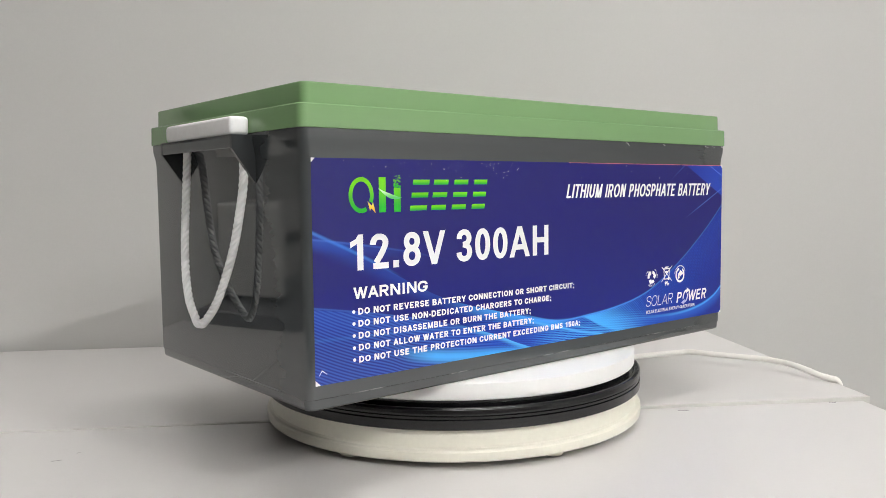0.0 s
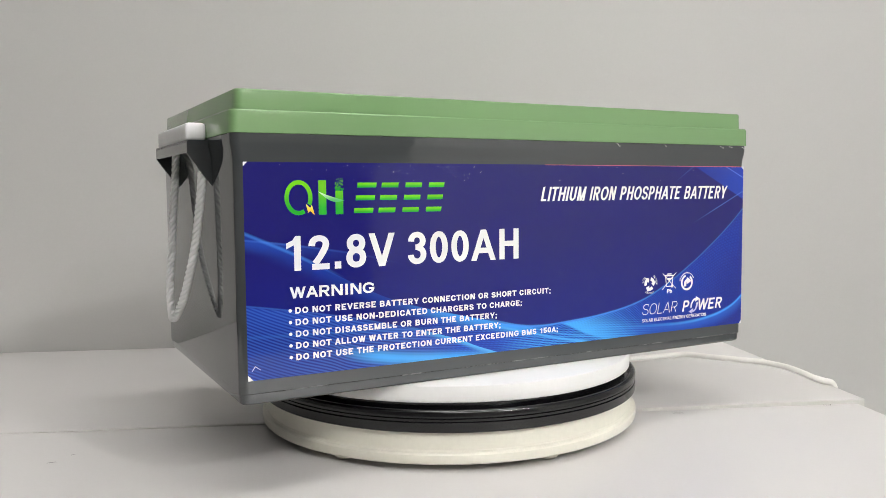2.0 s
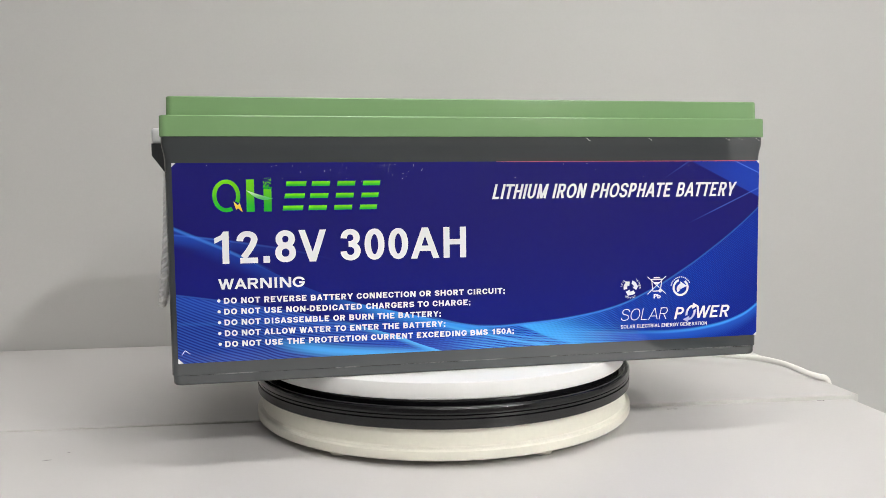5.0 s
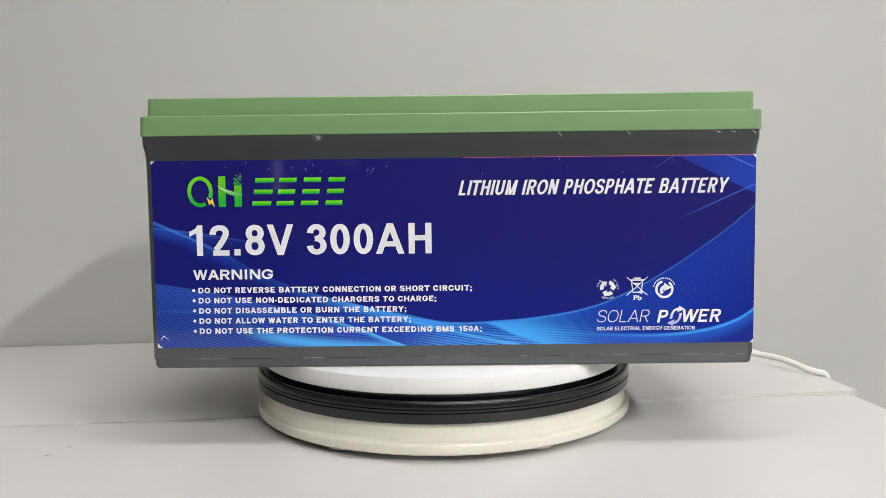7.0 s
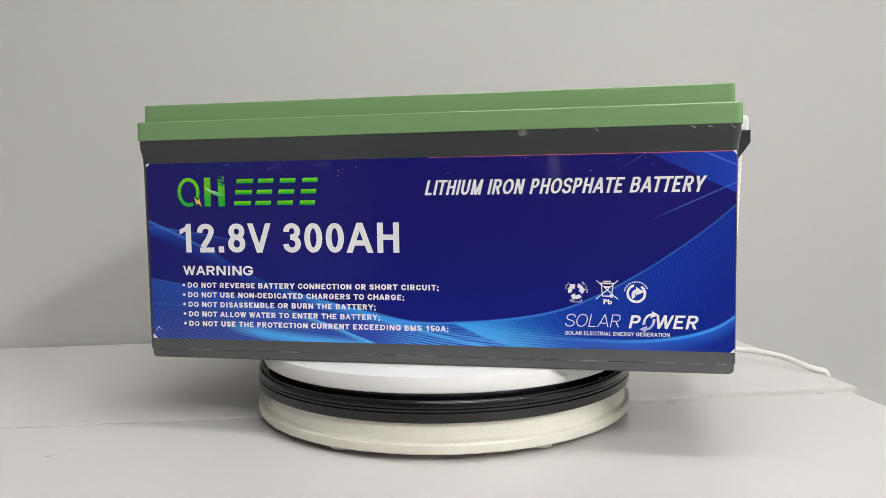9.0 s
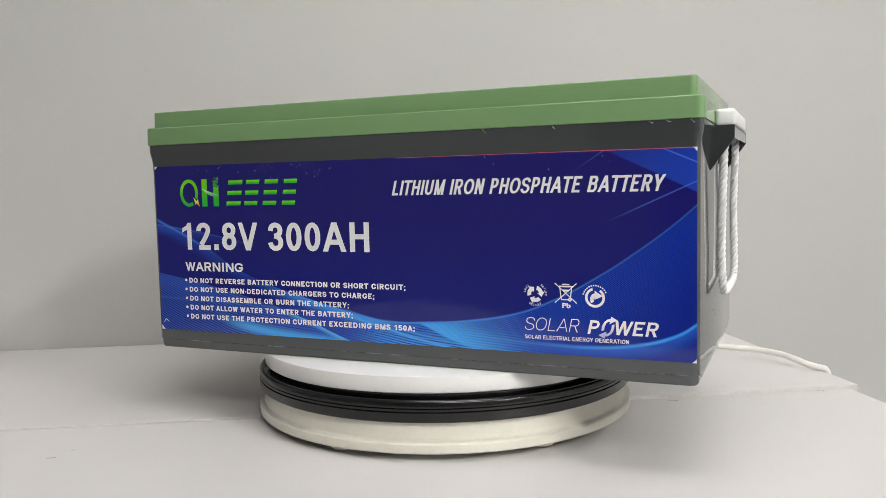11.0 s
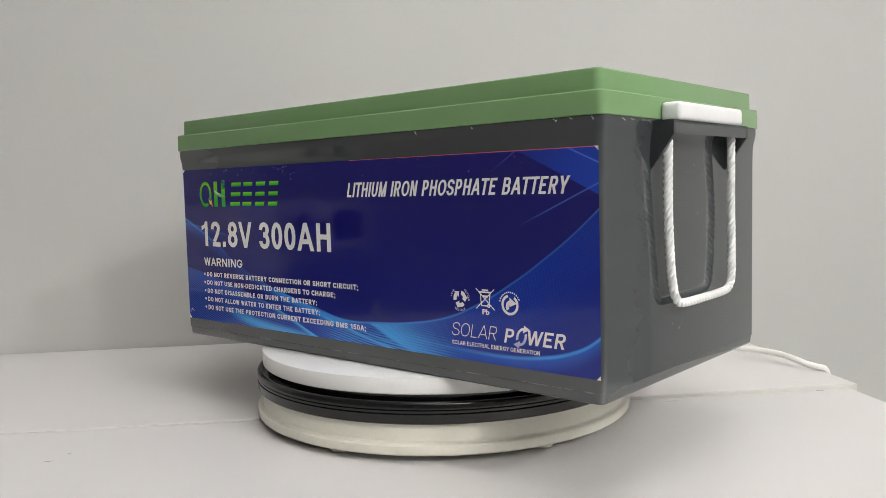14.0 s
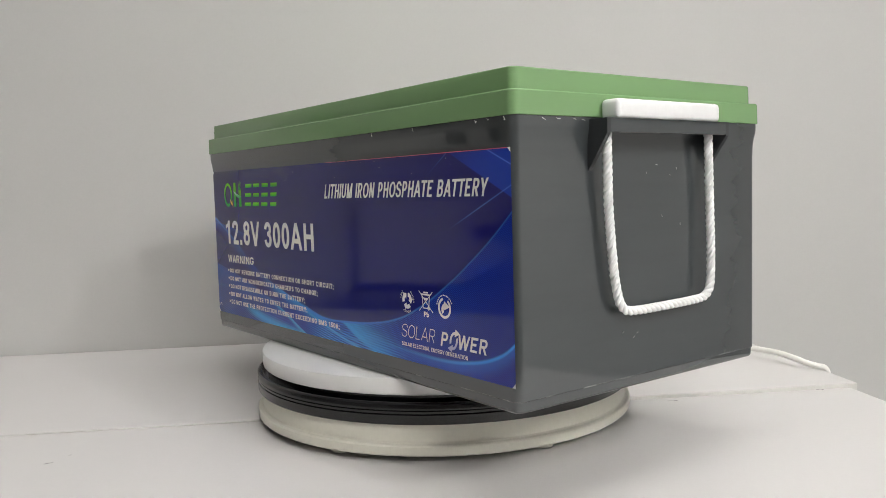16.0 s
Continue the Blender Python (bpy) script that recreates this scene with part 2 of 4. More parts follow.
LABEL = label_material()


def glowing(name, colour, strength):
    m = Nodes(name)
    m.put(m.shader.inputs["Emission Color"], colour)
    m.put(m.shader.inputs["Emission Strength"], strength)
    return m.done((0.8, 0.8, 0.8), 0.5)


# ---- building helpers ----
def part(name, bm, material, parent=None, label="", smooth=0.0):
    """Links a bmesh as one mesh object under a thing or a part. smooth: edges flatter than so many degrees are shaded round."""
    me = bpy.data.meshes.new(name)
    bmesh.ops.recalc_face_normals(bm, faces=bm.faces[:])
    if smooth:
        for f in bm.faces:
            f.smooth = True
        for e in bm.edges:
            if len(e.link_faces) == 2 and e.calc_face_angle(0) > radians(smooth):
                e.smooth = False
    bm.to_mesh(me)
    bm.free()
    me.materials.append(material)
    ob = new(name, me)
    if parent:
        ob.parent = parent
    if label:
        tagged(ob, label)
    return ob


def box(bm, lo, hi, bevel=0.0, segments=2):
    made = bmesh.ops.create_cube(bm, size=1.0, matrix=Matrix.LocRotScale([(a + b) / 2 for a, b in zip(lo, hi)], None, [b - a for a, b in zip(lo, hi)]))
    if bevel:
        edges = {e for v in made["verts"] for e in v.link_edges}
        bmesh.ops.bevel(bm, geom=list(edges), offset=bevel, segments=segments, affect="EDGES", profile=0.5)
    return bm


def ring_of(hx, hy, r, cx, n=6):
    """The outline of a rounded rectangle, anticlockwise."""
    out = []
    for k, (sx, sy) in enumerate(((1, 1), (-1, 1), (-1, -1), (1, -1))):
        for i in range(n + 1):
            a = radians(90 * k + 90 * i / n)
            out.append((cx + sx * (hx - r) + r * math.cos(a), sy * (hy - r) + r * math.sin(a)))
    return out


def shell(levels, cx=0.0, cy=0.0, top=True, bottom=True, n=6):
    """A body of rounded rectangles: levels of z, half length, half depth, corner radius; cy: how far its middle lies off y = 0."""
    bm = bmesh.new()
    rings = []
    for z, hx, hy, r in levels:
        rings.append([bm.verts.new((x, y + cy, z)) for x, y in ring_of(hx, hy, r, cx, n)])
    for a, b in zip(rings, rings[1:]):
        for i in range(len(a)):
            j = (i + 1) % len(a)
            bm.faces.new((a[i], a[j], b[j], b[i]))
    if bottom:
        bm.faces.new(rings[0][::-1])
    if top:
        bm.faces.new(rings[-1])
    return bm


def lathe(profile, steps=128, close=False):
    """A body turned round z from r, z pairs."""
    bm = bmesh.new()
    rings = [[bm.verts.new((r * math.cos(2 * math.pi * i / steps), r * math.sin(2 * math.pi * i / steps), z)) for i in range(steps)] if r > 0 else [bm.verts.new((0, 0, z))] for r, z in profile]
    pairs = list(zip(rings, rings[1:])) + ([(rings[-1], rings[0])] if close else [])
    for a, b in pairs:
        for i in range(steps):
            j = (i + 1) % steps
            face = [a[i % len(a)], a[j % len(a)], b[j % len(b)], b[i % len(b)]]
            bm.faces.new(list(dict.fromkeys(face)))
    return bm


def smooth_path(points, n):
    """A round line through points, n steps between each two."""
    p = [Vector(q) for q in points]
    p = [p[0] * 2 - p[1], *p, p[-1] * 2 - p[-2]]
    out = []
    for a, b, c, d in zip(p, p[1:], p[2:], p[3:]):
        for i in range(n):
            t = i / n
            out.append(0.5 * (2 * b + (c - a) * t + (2 * a - 5 * b + 4 * c - d) * t * t + (3 * b - a - 3 * c + d) * t ** 3))
    out.append(p[-2])
    return out


def tube(bm, path, radius, sides=12):
    """A round tube along a path, closed at its ends."""
    rings, up = [], Vector((0.3, 0.2, 1)).normalized()
    for i, q in enumerate(path):
        t = (path[min(i + 1, len(path) - 1)] - path[max(i - 1, 0)]).normalized()
        side = t.cross(up).normalized() if i == 0 else (side - t * side.dot(t)).normalized()
        other = t.cross(side)
        rings.append([bm.verts.new(q + radius * (side * math.cos(a) + other * math.sin(a))) for a in [2 * math.pi * k / sides for k in range(sides)]])
    for a, b in zip(rings, rings[1:]):
        for i in range(sides):
            j = (i + 1) % sides
            bm.faces.new((a[i], a[j], b[j], b[i]))
    bm.faces.new(rings[0][::-1]), bm.faces.new(rings[-1])
    return bm


def twisted_rope(path, radius, pitch):
    """Three strands laid round each other along a path."""
    bm = bmesh.new()
    fine = [path[0]]
    for a, b in zip(path, path[1:]):
        n = max(1, round((b - a).length / (pitch / 14)))
        fine += [a.lerp(b, (i + 1) / n) for i in range(n)]
    for s in range(3):
        line, run, up = [], 0.0, Vector((0.9, 0.2, 0.1)).normalized()
        for i, q in enumerate(fine):
            t = (fine[min(i + 1, len(fine) - 1)] - fine[max(i - 1, 0)]).normalized()
            side = t.cross(up).normalized() if i == 0 else (side - t * side.dot(t)).normalized()
            a = 2 * math.pi * (run / pitch + s / 3)
            line.append(q + radius * 0.52 * (side * math.cos(a) + t.cross(side) * math.sin(a)))
            if i + 1 < len(fine):
                run += (fine[i + 1] - q).length
        tube(bm, line, radius * 0.56, 8)
    return bm


def hull(points):
    bm = bmesh.new()
    for p in points:
        bm.verts.new(p)
    bmesh.ops.convex_hull(bm, input=bm.verts[:])
    return bm


def plate(outline, y, thick=0.00025):
    """A thin printed shape on the label's face: an outline of x, z."""
    bm = bmesh.new()
    f = bm.faces.new([bm.verts.new((x, y, z)) for x, z in outline])
    if f.normal.y > 0:
        f.normal_flip()
    made = bmesh.ops.extrude_face_region(bm, geom=[f])
    bmesh.ops.translate(bm, verts=[g for g in made["geom"] if isinstance(g, bmesh.types.BMVert)], vec=(0, -thick, 0))
    return bm


def join_into(bm, other):
    me = bpy.data.meshes.new("piece")
    other.to_mesh(me)
    other.free()
    bm.from_mesh(me)
    bpy.data.meshes.remove(me)
    return bm


# ---- the room ----
room = Matrix.Rotation(radians(TURN), 4, "Z")


def structure(name, bm, material, label, category):
    ob = part(name, bm, material)
    ob.matrix_world = room
    return tagged(ob, label, category, kind="structure")


# in the room's own axes: x along the desks, y to the back wall
BACK = 0.394
LEFT, RIGHT, FRONT = -2.6, 3.4, -3.6
structure("wall_back", box(bmesh.new(), (LEFT - 0.1, BACK, FLOOR), (RIGHT + 0.1, BACK + 0.1, CEILING)), WALL, "plain light grey painted wall behind the desks", "wall")
structure("wall_left", box(bmesh.new(), (LEFT - 0.1, FRONT, FLOOR), (LEFT, BACK, CEILING)), SIDE_WALL, "unseen beige side wall, darkened for the battery's reflections", "wall")
structure("wall_right", box(bmesh.new(), (RIGHT, FRONT, FLOOR), (RIGHT + 0.1, BACK, CEILING)), WALL, "plain light grey painted side wall", "wall")
structure("wall_front", box(bmesh.new(), (LEFT - 0.1, FRONT - 0.1, FLOOR), (RIGHT + 0.1, FRONT, CEILING)), FRONT_WALL, "unseen brownish wall facing the desks, darkened for the battery's reflections", "wall")
structure("floor", box(bmesh.new(), (LEFT - 0.1, FRONT - 0.1, FLOOR - 0.1), (RIGHT + 0.1, BACK + 0.1, FLOOR)), FLOOR_MAT, "grey floor under the desks", "floor")
structure("ceiling", box(bmesh.new(), (LEFT - 0.1, FRONT - 0.1, CEILING), (RIGHT + 0.1, BACK + 0.1, CEILING + 0.1)), CEIL, "white painted ceiling of the room", "ceiling")


def ceiling_light(x, y, w, d, glow):
    ob = new("ceiling_light")
    tagged(ob, "unseen flat white light panel on the ceiling", "ceiling light", "ceiling lights")
    ob.matrix_world = room @ pose(x, y, CEILING)
    bm = bmesh.new()
    t = 0.02
    for lo, hi in (((-w / 2 - t, -d / 2 - t), (w / 2 + t, -d / 2)), ((-w / 2 - t, d / 2), (w / 2 + t, d / 2 + t)), ((-w / 2 - t, -d / 2), (-w / 2, d / 2)), ((w / 2, -d / 2), (w / 2 + t, d / 2))):
        box(bm, (*lo, -0.03), (*hi, 0))
    part("frame", bm, GRIP, ob)
    part("diffuser", box(bmesh.new(), (-w / 2, -d / 2, -0.022), (w / 2, d / 2, -0.004)), glowing("light_diffuser", (1.0, 0.985, 0.965), glow), ob)


ceiling_light(1.80, -2.17, 0.135, 0.135, GLOW_KEY)
ceiling_light(1.75, -3.3, 0.135, 0.135, GLOW_KEY * 1.02)
# two broad fill panels, added to even out brightness on wall, desk and base
ceiling_light(0.2, -0.35, 1.2, 0.3, GLOW_FILL * 2.05)
ceiling_light(0.2, -2.3, 1.2, 0.6, GLOW_FILL * 1.95)


# ---- the desks ----
def desk(name, x0, x1, y0, y1, label):
    ob = new(name)
    tagged(ob, label, "desk", "desks pushed together")
    ob.matrix_world = room @ pose(0, 0, 0)
    part("desktop", box(bmesh.new(), (x0 + 0.001, y0 + 0.001, TABLE - 0.025), (x1 - 0.001, y1 - 0.001, TABLE), 0.0007, 1), DESK, ob)
    bm = bmesh.new()
    box(bm, (x1 - 0.001, y0 + 0.001, TABLE - 0.025), (x1, y1 - 0.001, TABLE - 0.0003))
    part("edge_band", bm, DESK_EDGE, ob, "ivory edge band")
    part("edge_band", box(bmesh.new(), (x0 + 0.001, y0, TABLE - 0.025), (x1 - 0.001, y0 + 0.001, TABLE - 0.0004)), DESK_EDGE, ob, "ivory edge band")
    for x in (x0 + 0.04, x1 - 0.09):
        for y in (y0 + 0.04, y1 - 0.09):
            part("leg", box(bmesh.new(), (x, y, FLOOR), (x + 0.05, y + 0.05, TABLE - 0.025), 0.003, 1), GRIP, ob)
    return ob


JOINT = -0.025
desk("desk", -0.80, 0.4425, JOINT + 0.0008, BACK - 0.003, "white laminate desk against the wall, seam at its front")
near = desk("desk", -0.80, 0.4325, JOINT - 0.62, JOINT - 0.0008, "white laminate desk pushed against the other, pencil marks on it")
SLOPE = 0.0042             # the near desk falls a little to its far end
near.matrix_world = room @ pose(-0.45, 0, 0) @ Matrix.Rotation(math.atan(SLOPE), 4, "Y") @ pose(0.45, 0, 0)


# ---- farther along the room, mirrored in the glossy case ----
# unseen cabinet, added so the case's end mirrors something dark low down
def cabinet():
    ob = new("mirrored_cabinet")
    tagged(ob, "unseen dark grey low cabinet beside the desks, added to darken reflections", "cabinet")
    ob.matrix_world = room @ pose(-1.42, BACK - 0.21, FLOOR)
    top = TABLE + 0.01 - FLOOR
    part("body", box(bmesh.new(), (-0.54, -0.19, 0.0), (0.54, 0.205, top), 0.004, 1), DARK_WOOD, ob)
    for x in (-0.27, 0.27):
        door = part("door", box(bmesh.new(), (x - 0.265, -0.208, 0.06), (x + 0.265, -0.1905, top - 0.03), 0.003, 1), DARK_WOOD, ob)
        part("handle", box(bmesh.new(), (x - 0.01 - 0.2 * (x > 0) + 0.2 * (x < 0), -0.225, top - 0.20), (x + 0.01 - 0.2 * (x > 0) + 0.2 * (x < 0), -0.2085, top - 0.08), 0.003, 1), GRIP, door, "pale bar handle")
    return top


CABINET_TOP = FLOOR + cabinet()


def instrument(x, y, turn, half):
    """A boxy bench instrument: pale housing, dark display panel, knobs and feet."""
    ob = new("test_instrument")
    tagged(ob, "pale grey boxy test instrument with a dark display panel", "instrument", "test instruments")
    ob.matrix_world = room @ pose(x, y, CABINET_TOP, 0, 0, turn)
    part("housing", box(bmesh.new(), (-half, -0.12, 0.012), (half, 0.12, 0.185), 0.006, 2), PALE_HOUSING, ob)
    part("display", box(bmesh.new(), (-half * 0.75, -0.125, 0.07), (half * 0.05, -0.119, 0.155), 0.001, 1), BLACK, ob, "black display panel")
    part("front_strip", box(bmesh.new(), (-half * 0.92, -0.124, 0.022), (half * 0.92, -0.119, 0.045), 0.001, 1), DARK_WOOD, ob, "dark front strip")
    for k in range(3):
        knob = part("knob", lathe([(0, 0), (0.014, 0), (0.012, 0.018), (0, 0.018)], 20), BLACK, ob, "black round knob", 40)
        knob.matrix_local = pose(half * (0.25 + 0.24 * k), -0.1195, 0.115, 90)
    for fx in (-half * 0.8, half * 0.8):
        for fy in (-0.08, 0.08):
            part("foot", box(bmesh.new(), (fx - 0.015, fy - 0.015, 0), (fx + 0.015, fy + 0.015, 0.013)), BLACK, ob)


instrument(-1.25, 0.25, 0, 0.26)
instrument(-1.74, 0.19, 35, 0.16)
trunk = part("cable_trunking", box(bmesh.new(), (-2.4, BACK - 0.03, TABLE + 0.40), (-0.80, BACK, TABLE + 0.43), 0.003, 1), DARK_WOOD)
trunk.matrix_world = room
tagged(trunk, "dark grey cable trunking fixed along the wall", "trunking", kind="structure")


# unseen tube, added only to put an upright glint on the label
def glint_tube():
    ob = new("glint_tube")
    tagged(ob, "unseen slim light tube on a stand, added for the label's upright glint", "lamp")
    ob.matrix_world = room @ pose(-1.23, -3.23, FLOOR)
    part("base", lathe([(0, 0), (0.13, 0), (0.13, 0.012), (0.12, 0.018), (0, 0.018)], 40), BLACK, ob)
    part("pole", lathe([(0, 0.018), (0.012, 0.018), (0.012, 0.95), (0, 0.95)], 20), BLACK, ob)
    part("tube", lathe([(0, 0.95), (0.018, 0.95), (0.02, 0.96), (0.02, 1.24), (0.018, 1.25), (0, 1.25)], 24), glowing("tube_glow", (1.0, 0.97, 0.92), 0.6), ob)


glint_tube()

# ---- the turntable ----
FOOT_TURN = -61.0


def turntable():
    ob = new("turntable")
    tagged(ob, "motorised display turntable, white disc over a black ring and ivory base", "turntable")
    ob.matrix_world = pose(0, 0, TABLE)
    z = -TABLE
    base = part("base", lathe([(0, 0.0095 + z), (0.1855, 0.0095 + z), (0.1870, 0.0108 + z), (0.1873, 0.0125 + z), (0.1872, 0.0175 + z), (0.1862, 0.0187 + z), (0.1835, 0.0192 + z), (0.1822, 0.0205 + z), (0.1815, 0.0360 + z), (0, 0.0360 + z)]), CREAM, ob, "ivory plastic base with a flared lip", 22)
    part("lower_ring", lathe([(0.10, 0.0356 + z), (0.1858, 0.0356 + z), (0.1866, 0.0364 + z), (0.1868, 0.0436 + z), (0.1860, 0.0442 + z), (0.10, 0.0442 + z)], close=True), BLACK, ob, "glossy black plastic ring", 40)
    part("middle_ring", lathe([(0.10, 0.0444 + z), (0.1855, 0.0444 + z), (0.1862, 0.0447 + z), (0.1862, 0.0466 + z), (0.1855, 0.0469 + z), (0.10, 0.0469 + z)], close=True), BLACK, ob, "thin black plastic ring", 40)
    part("upper_ring", lathe([(0.10, 0.0471 + z), (0.1860, 0.0471 + z), (0.1868, 0.0478 + z), (0.1868, 0.0520 + z), (0.1858, 0.0535 + z), (0.1838, 0.0541 + z), (0.1815, 0.0536 + z), (0.1800, 0.0515 + z), (0.10, 0.0515 + z)], close=True), BLACK, ob, "glossy black plastic ring with a rounded lip", 40)
    for k in range(6):
        a = radians(60 * k + FOOT_TURN)
        foot = part("foot", lathe([(0, 0.0), (0.0075, 0.0), (0.0085, 0.001), (0.0085, 0.0047), (0, 0.0047)], 20), CREAM, ob, smooth=40)
        foot.location = (0.1725 * math.cos(a), 0.1725 * math.sin(a), 0)
    part("neck", lathe([(0, 0.0515 + z), (0.1765, 0.0515 + z), (0.1765, 0.0586 + z), (0, 0.0586 + z)]), BLACK, ob, smooth=40)
    disc = part("disc", lathe([(0, 0.0), (0.1800, 0.0), (0.1809, 0.0007), (0.1811, 0.0018), (0.1811, 0.0128), (0.1807, 0.0138), (0.1797, 0.0143), (0, 0.0143)]), WHITE_DISC, ob, "white plastic disc that turns", 40)
    disc.location = (0, 0, 0.0585 + z)
    return ob, disc


table, disc = turntable()

# ---- the battery ----
FRONT_Y = -0.1392          # the case's front face at the label
LAB_Y = FRONT_Y - 0.0004   # the label's face
battery = new("battery")
tagged(battery, "dark grey lithium battery with green lid, blue label and rope handles", "battery")
battery.matrix_world = pose(0, 0, TOP)


def body():
    """The case, the lid's rim and the lid, in the battery's own axes (z from its foot)."""
    levels = [(0.0, 0.2556, 0.1348, 0.005), (0.0004, 0.2567, 0.1360, 0.0055), (0.0013, 0.2576, 0.1369, 0.006), (0.0026, 0.2581, 0.1375, 0.0065), (0.0082, 0.2584, 0.1378, 0.0065), (0.0087, 0.2590, 0.1384, 0.0065),
              (0.1700, 0.2592, 0.1385, 0.0065), (0.1800, 0.2594, 0.1387, 0.0065), (0.1860, 0.2600, 0.1391, 0.0065), (0.1910, 0.2611, 0.1398, 0.0065), (0.1935, 0.2614, 0.1400, 0.0065), (0.1990, 0.2614, 0.1400, 0.0065)]
    part("case", shell(levels, MID, MID_Y), GREY, battery, "glossy dark grey plastic case", 30)
    def rounded(z, hx, hy, r, edge):
        """The last levels of a body, over a round edge of that radius to its flat top at z."""
        turns = [radians(a) for a in (0, 22, 45, 68, 90)]
        return [(z - edge + edge * math.sin(a), hx - edge + edge * math.cos(a), hy - edge + edge * math.cos(a), r - edge + edge * math.cos(a)) for a in turns]

    part("rim", shell([(0.1992, 0.2618, 0.1404, 0.0055), (0.1996, 0.2623, 0.1409, 0.006), *rounded(0.2160, 0.2620, 0.1406, 0.006, 0.0013)], MID, MID_Y), GREEN, battery, "green plastic lid rim", 30)
    part("lid", shell([(0.2155, 0.2570, 0.1358, 0.0055), *rounded(0.2312, 0.2567, 0.1354, 0.0055, 0.0013)], MID, MID_Y), GREEN, battery, "raised green plastic lid", 30)


body()


def terminal(x, y):
    part("terminal", lathe([(0, 0), (0.012, 0), (0.012, 0.003), (0.0115, 0.0035), (0, 0.0035)], 32), GRIP, battery, "white round terminal cap", 40).location = (x, y, 0.2310)


terminal(-0.2, 0.06)


def flash():
    """Loose threads of moulding flash that curl from under the rim."""
    rng = random.Random(11)
    spots = [(0.158, 0), (0.232, 0), (0.245, 0), (0.10, 0), (0.2714, -0.115), (0.2714, -0.102), (0.2714, -0.085), (0.2714, -0.078), (0.262, 0)]
    for x, y in spots:
        front = y == 0
        a = Vector((x, -0.1407, 0.1985)) if front else Vector((x - 0.0012, y, 0.1985))
        out = Vector((0, -0.0012, 0)) if front else Vector((0.0012, 0, 0))
        along = Vector((1, 0, 0)) if front else Vector((0, 1, 0))
        size = 0.0015 + 0.002 * rng.random()
        line = [a, a + out * 0.6 + along * size * 0.5 + Vector((0, 0, -0.0010)), a + out + along * size * 1.1 + Vector((0, 0, -0.002 * rng.random() - 0.001)), a + out * 1.4 + along * size * 1.3 * rng.choice((1, 0.6)) + Vector((0, 0, -0.0025 * rng.random() - 0.0008))]
        part("flash_thread", tube(bmesh.new(), smooth_path(line, 5), 0.00012, 5), CABLE, battery, "pale thread of moulding flash")


flash()


def handle(side):
    """A rope handle: a bracket on the end face, a milky grip lying on it and a rope loop. side: 1 or -1 along x."""
    wall = MID + side * 0.2592

    def at(out, y, z):
        return (wall + side * out, y, z)

    bm = bmesh.new()
    box(bm, [min(a, b) for a, b in zip(at(-0.001, -0.069, 0.1958), at(0.0185, 0.071, 0.1978))], [max(a, b) for a, b in zip(at(-0.001, -0.069, 0.1958), at(0.0185, 0.071, 0.1978))])
    a, b = at(0.0160, -0.069, 0.1878), at(0.0185, 0.071, 0.1978)
    box(bm, [min(p) for p in zip(a, b)], [max(p) for p in zip(a, b)], 0.0004, 1)
    bracket = part("handle", bm, GREY, battery, "dark grey moulded handle bracket")
    for s in (-1, 1):
        y = 0.001 + s * 0.0702
        part("gusset", hull([at(out, y + s * w, z) for w in (0.0, -0.0035) for out, z in ((-0.001, 0.1974), (-0.001, 0.1620), (0.0005, 0.1620), (0.0186, 0.1874), (0.0186, 0.1974))]), GUSSET, bracket, "grey plastic gusset, its shade put into the colour")
    # grip: a shallow rounded shell lying on the bracket
    y0, y1 = (-0.0585, 0.0600) if side > 0 else (-0.0670, 0.0590)
    bm = bmesh.new()
    a, b = at(0.0030, y0, 0.1975), at(0.0188, y1, 0.2115)
    box(bm, [min(p) for p in zip(a, b)], [max(p) for p in zip(a, b)], 0.0030, 3)
    part("grip", bm, GRIP, bracket, "milky white plastic grip sleeve", 50)
    if side > 0:
        line = [(0.0100, -0.0600, 0.1975), (0.0100, -0.0600, 0.1800), (0.0085, -0.0575, 0.1350), (0.0075, -0.0525, 0.0950), (0.0080, -0.0490, 0.0740), (0.0085, -0.0445, 0.0640), (0.0090, -0.0340, 0.0600), (0.0095, 0.0100, 0.0600),
                (0.0095, 0.0430, 0.0608), (0.0095, 0.0540, 0.0635), (0.0095, 0.0590, 0.0715), (0.0090, 0.0610, 0.0950), (0.0085, 0.0605, 0.1350), (0.0100, 0.0570, 0.1800), (0.0100, 0.0565, 0.1975)]
    else:
        line = [(0.0062, 0.0440, 0.1975), (0.0066, 0.0440, 0.1800), (0.0125, 0.0400, 0.1100), (0.0188, 0.0210, 0.0720), (0.0218, -0.0010, 0.0530), (0.0223, -0.0085, 0.0505), (0.0213, -0.0165, 0.0530), (0.0173, -0.0340, 0.0720),
                (0.0118, -0.0510, 0.1100), (0.0085, -0.0600, 0.1450), (0.0070, -0.0630, 0.1650), (0.0066, -0.0630, 0.1800), (0.0062, -0.0625, 0.1975)]
    part("rope", twisted_rope(smooth_path([at(*p) for p in line], 8), 0.0033, 0.0155), ROPE, bracket, "white twisted nylon rope loop", 60)


handle(1)
handle(-1)

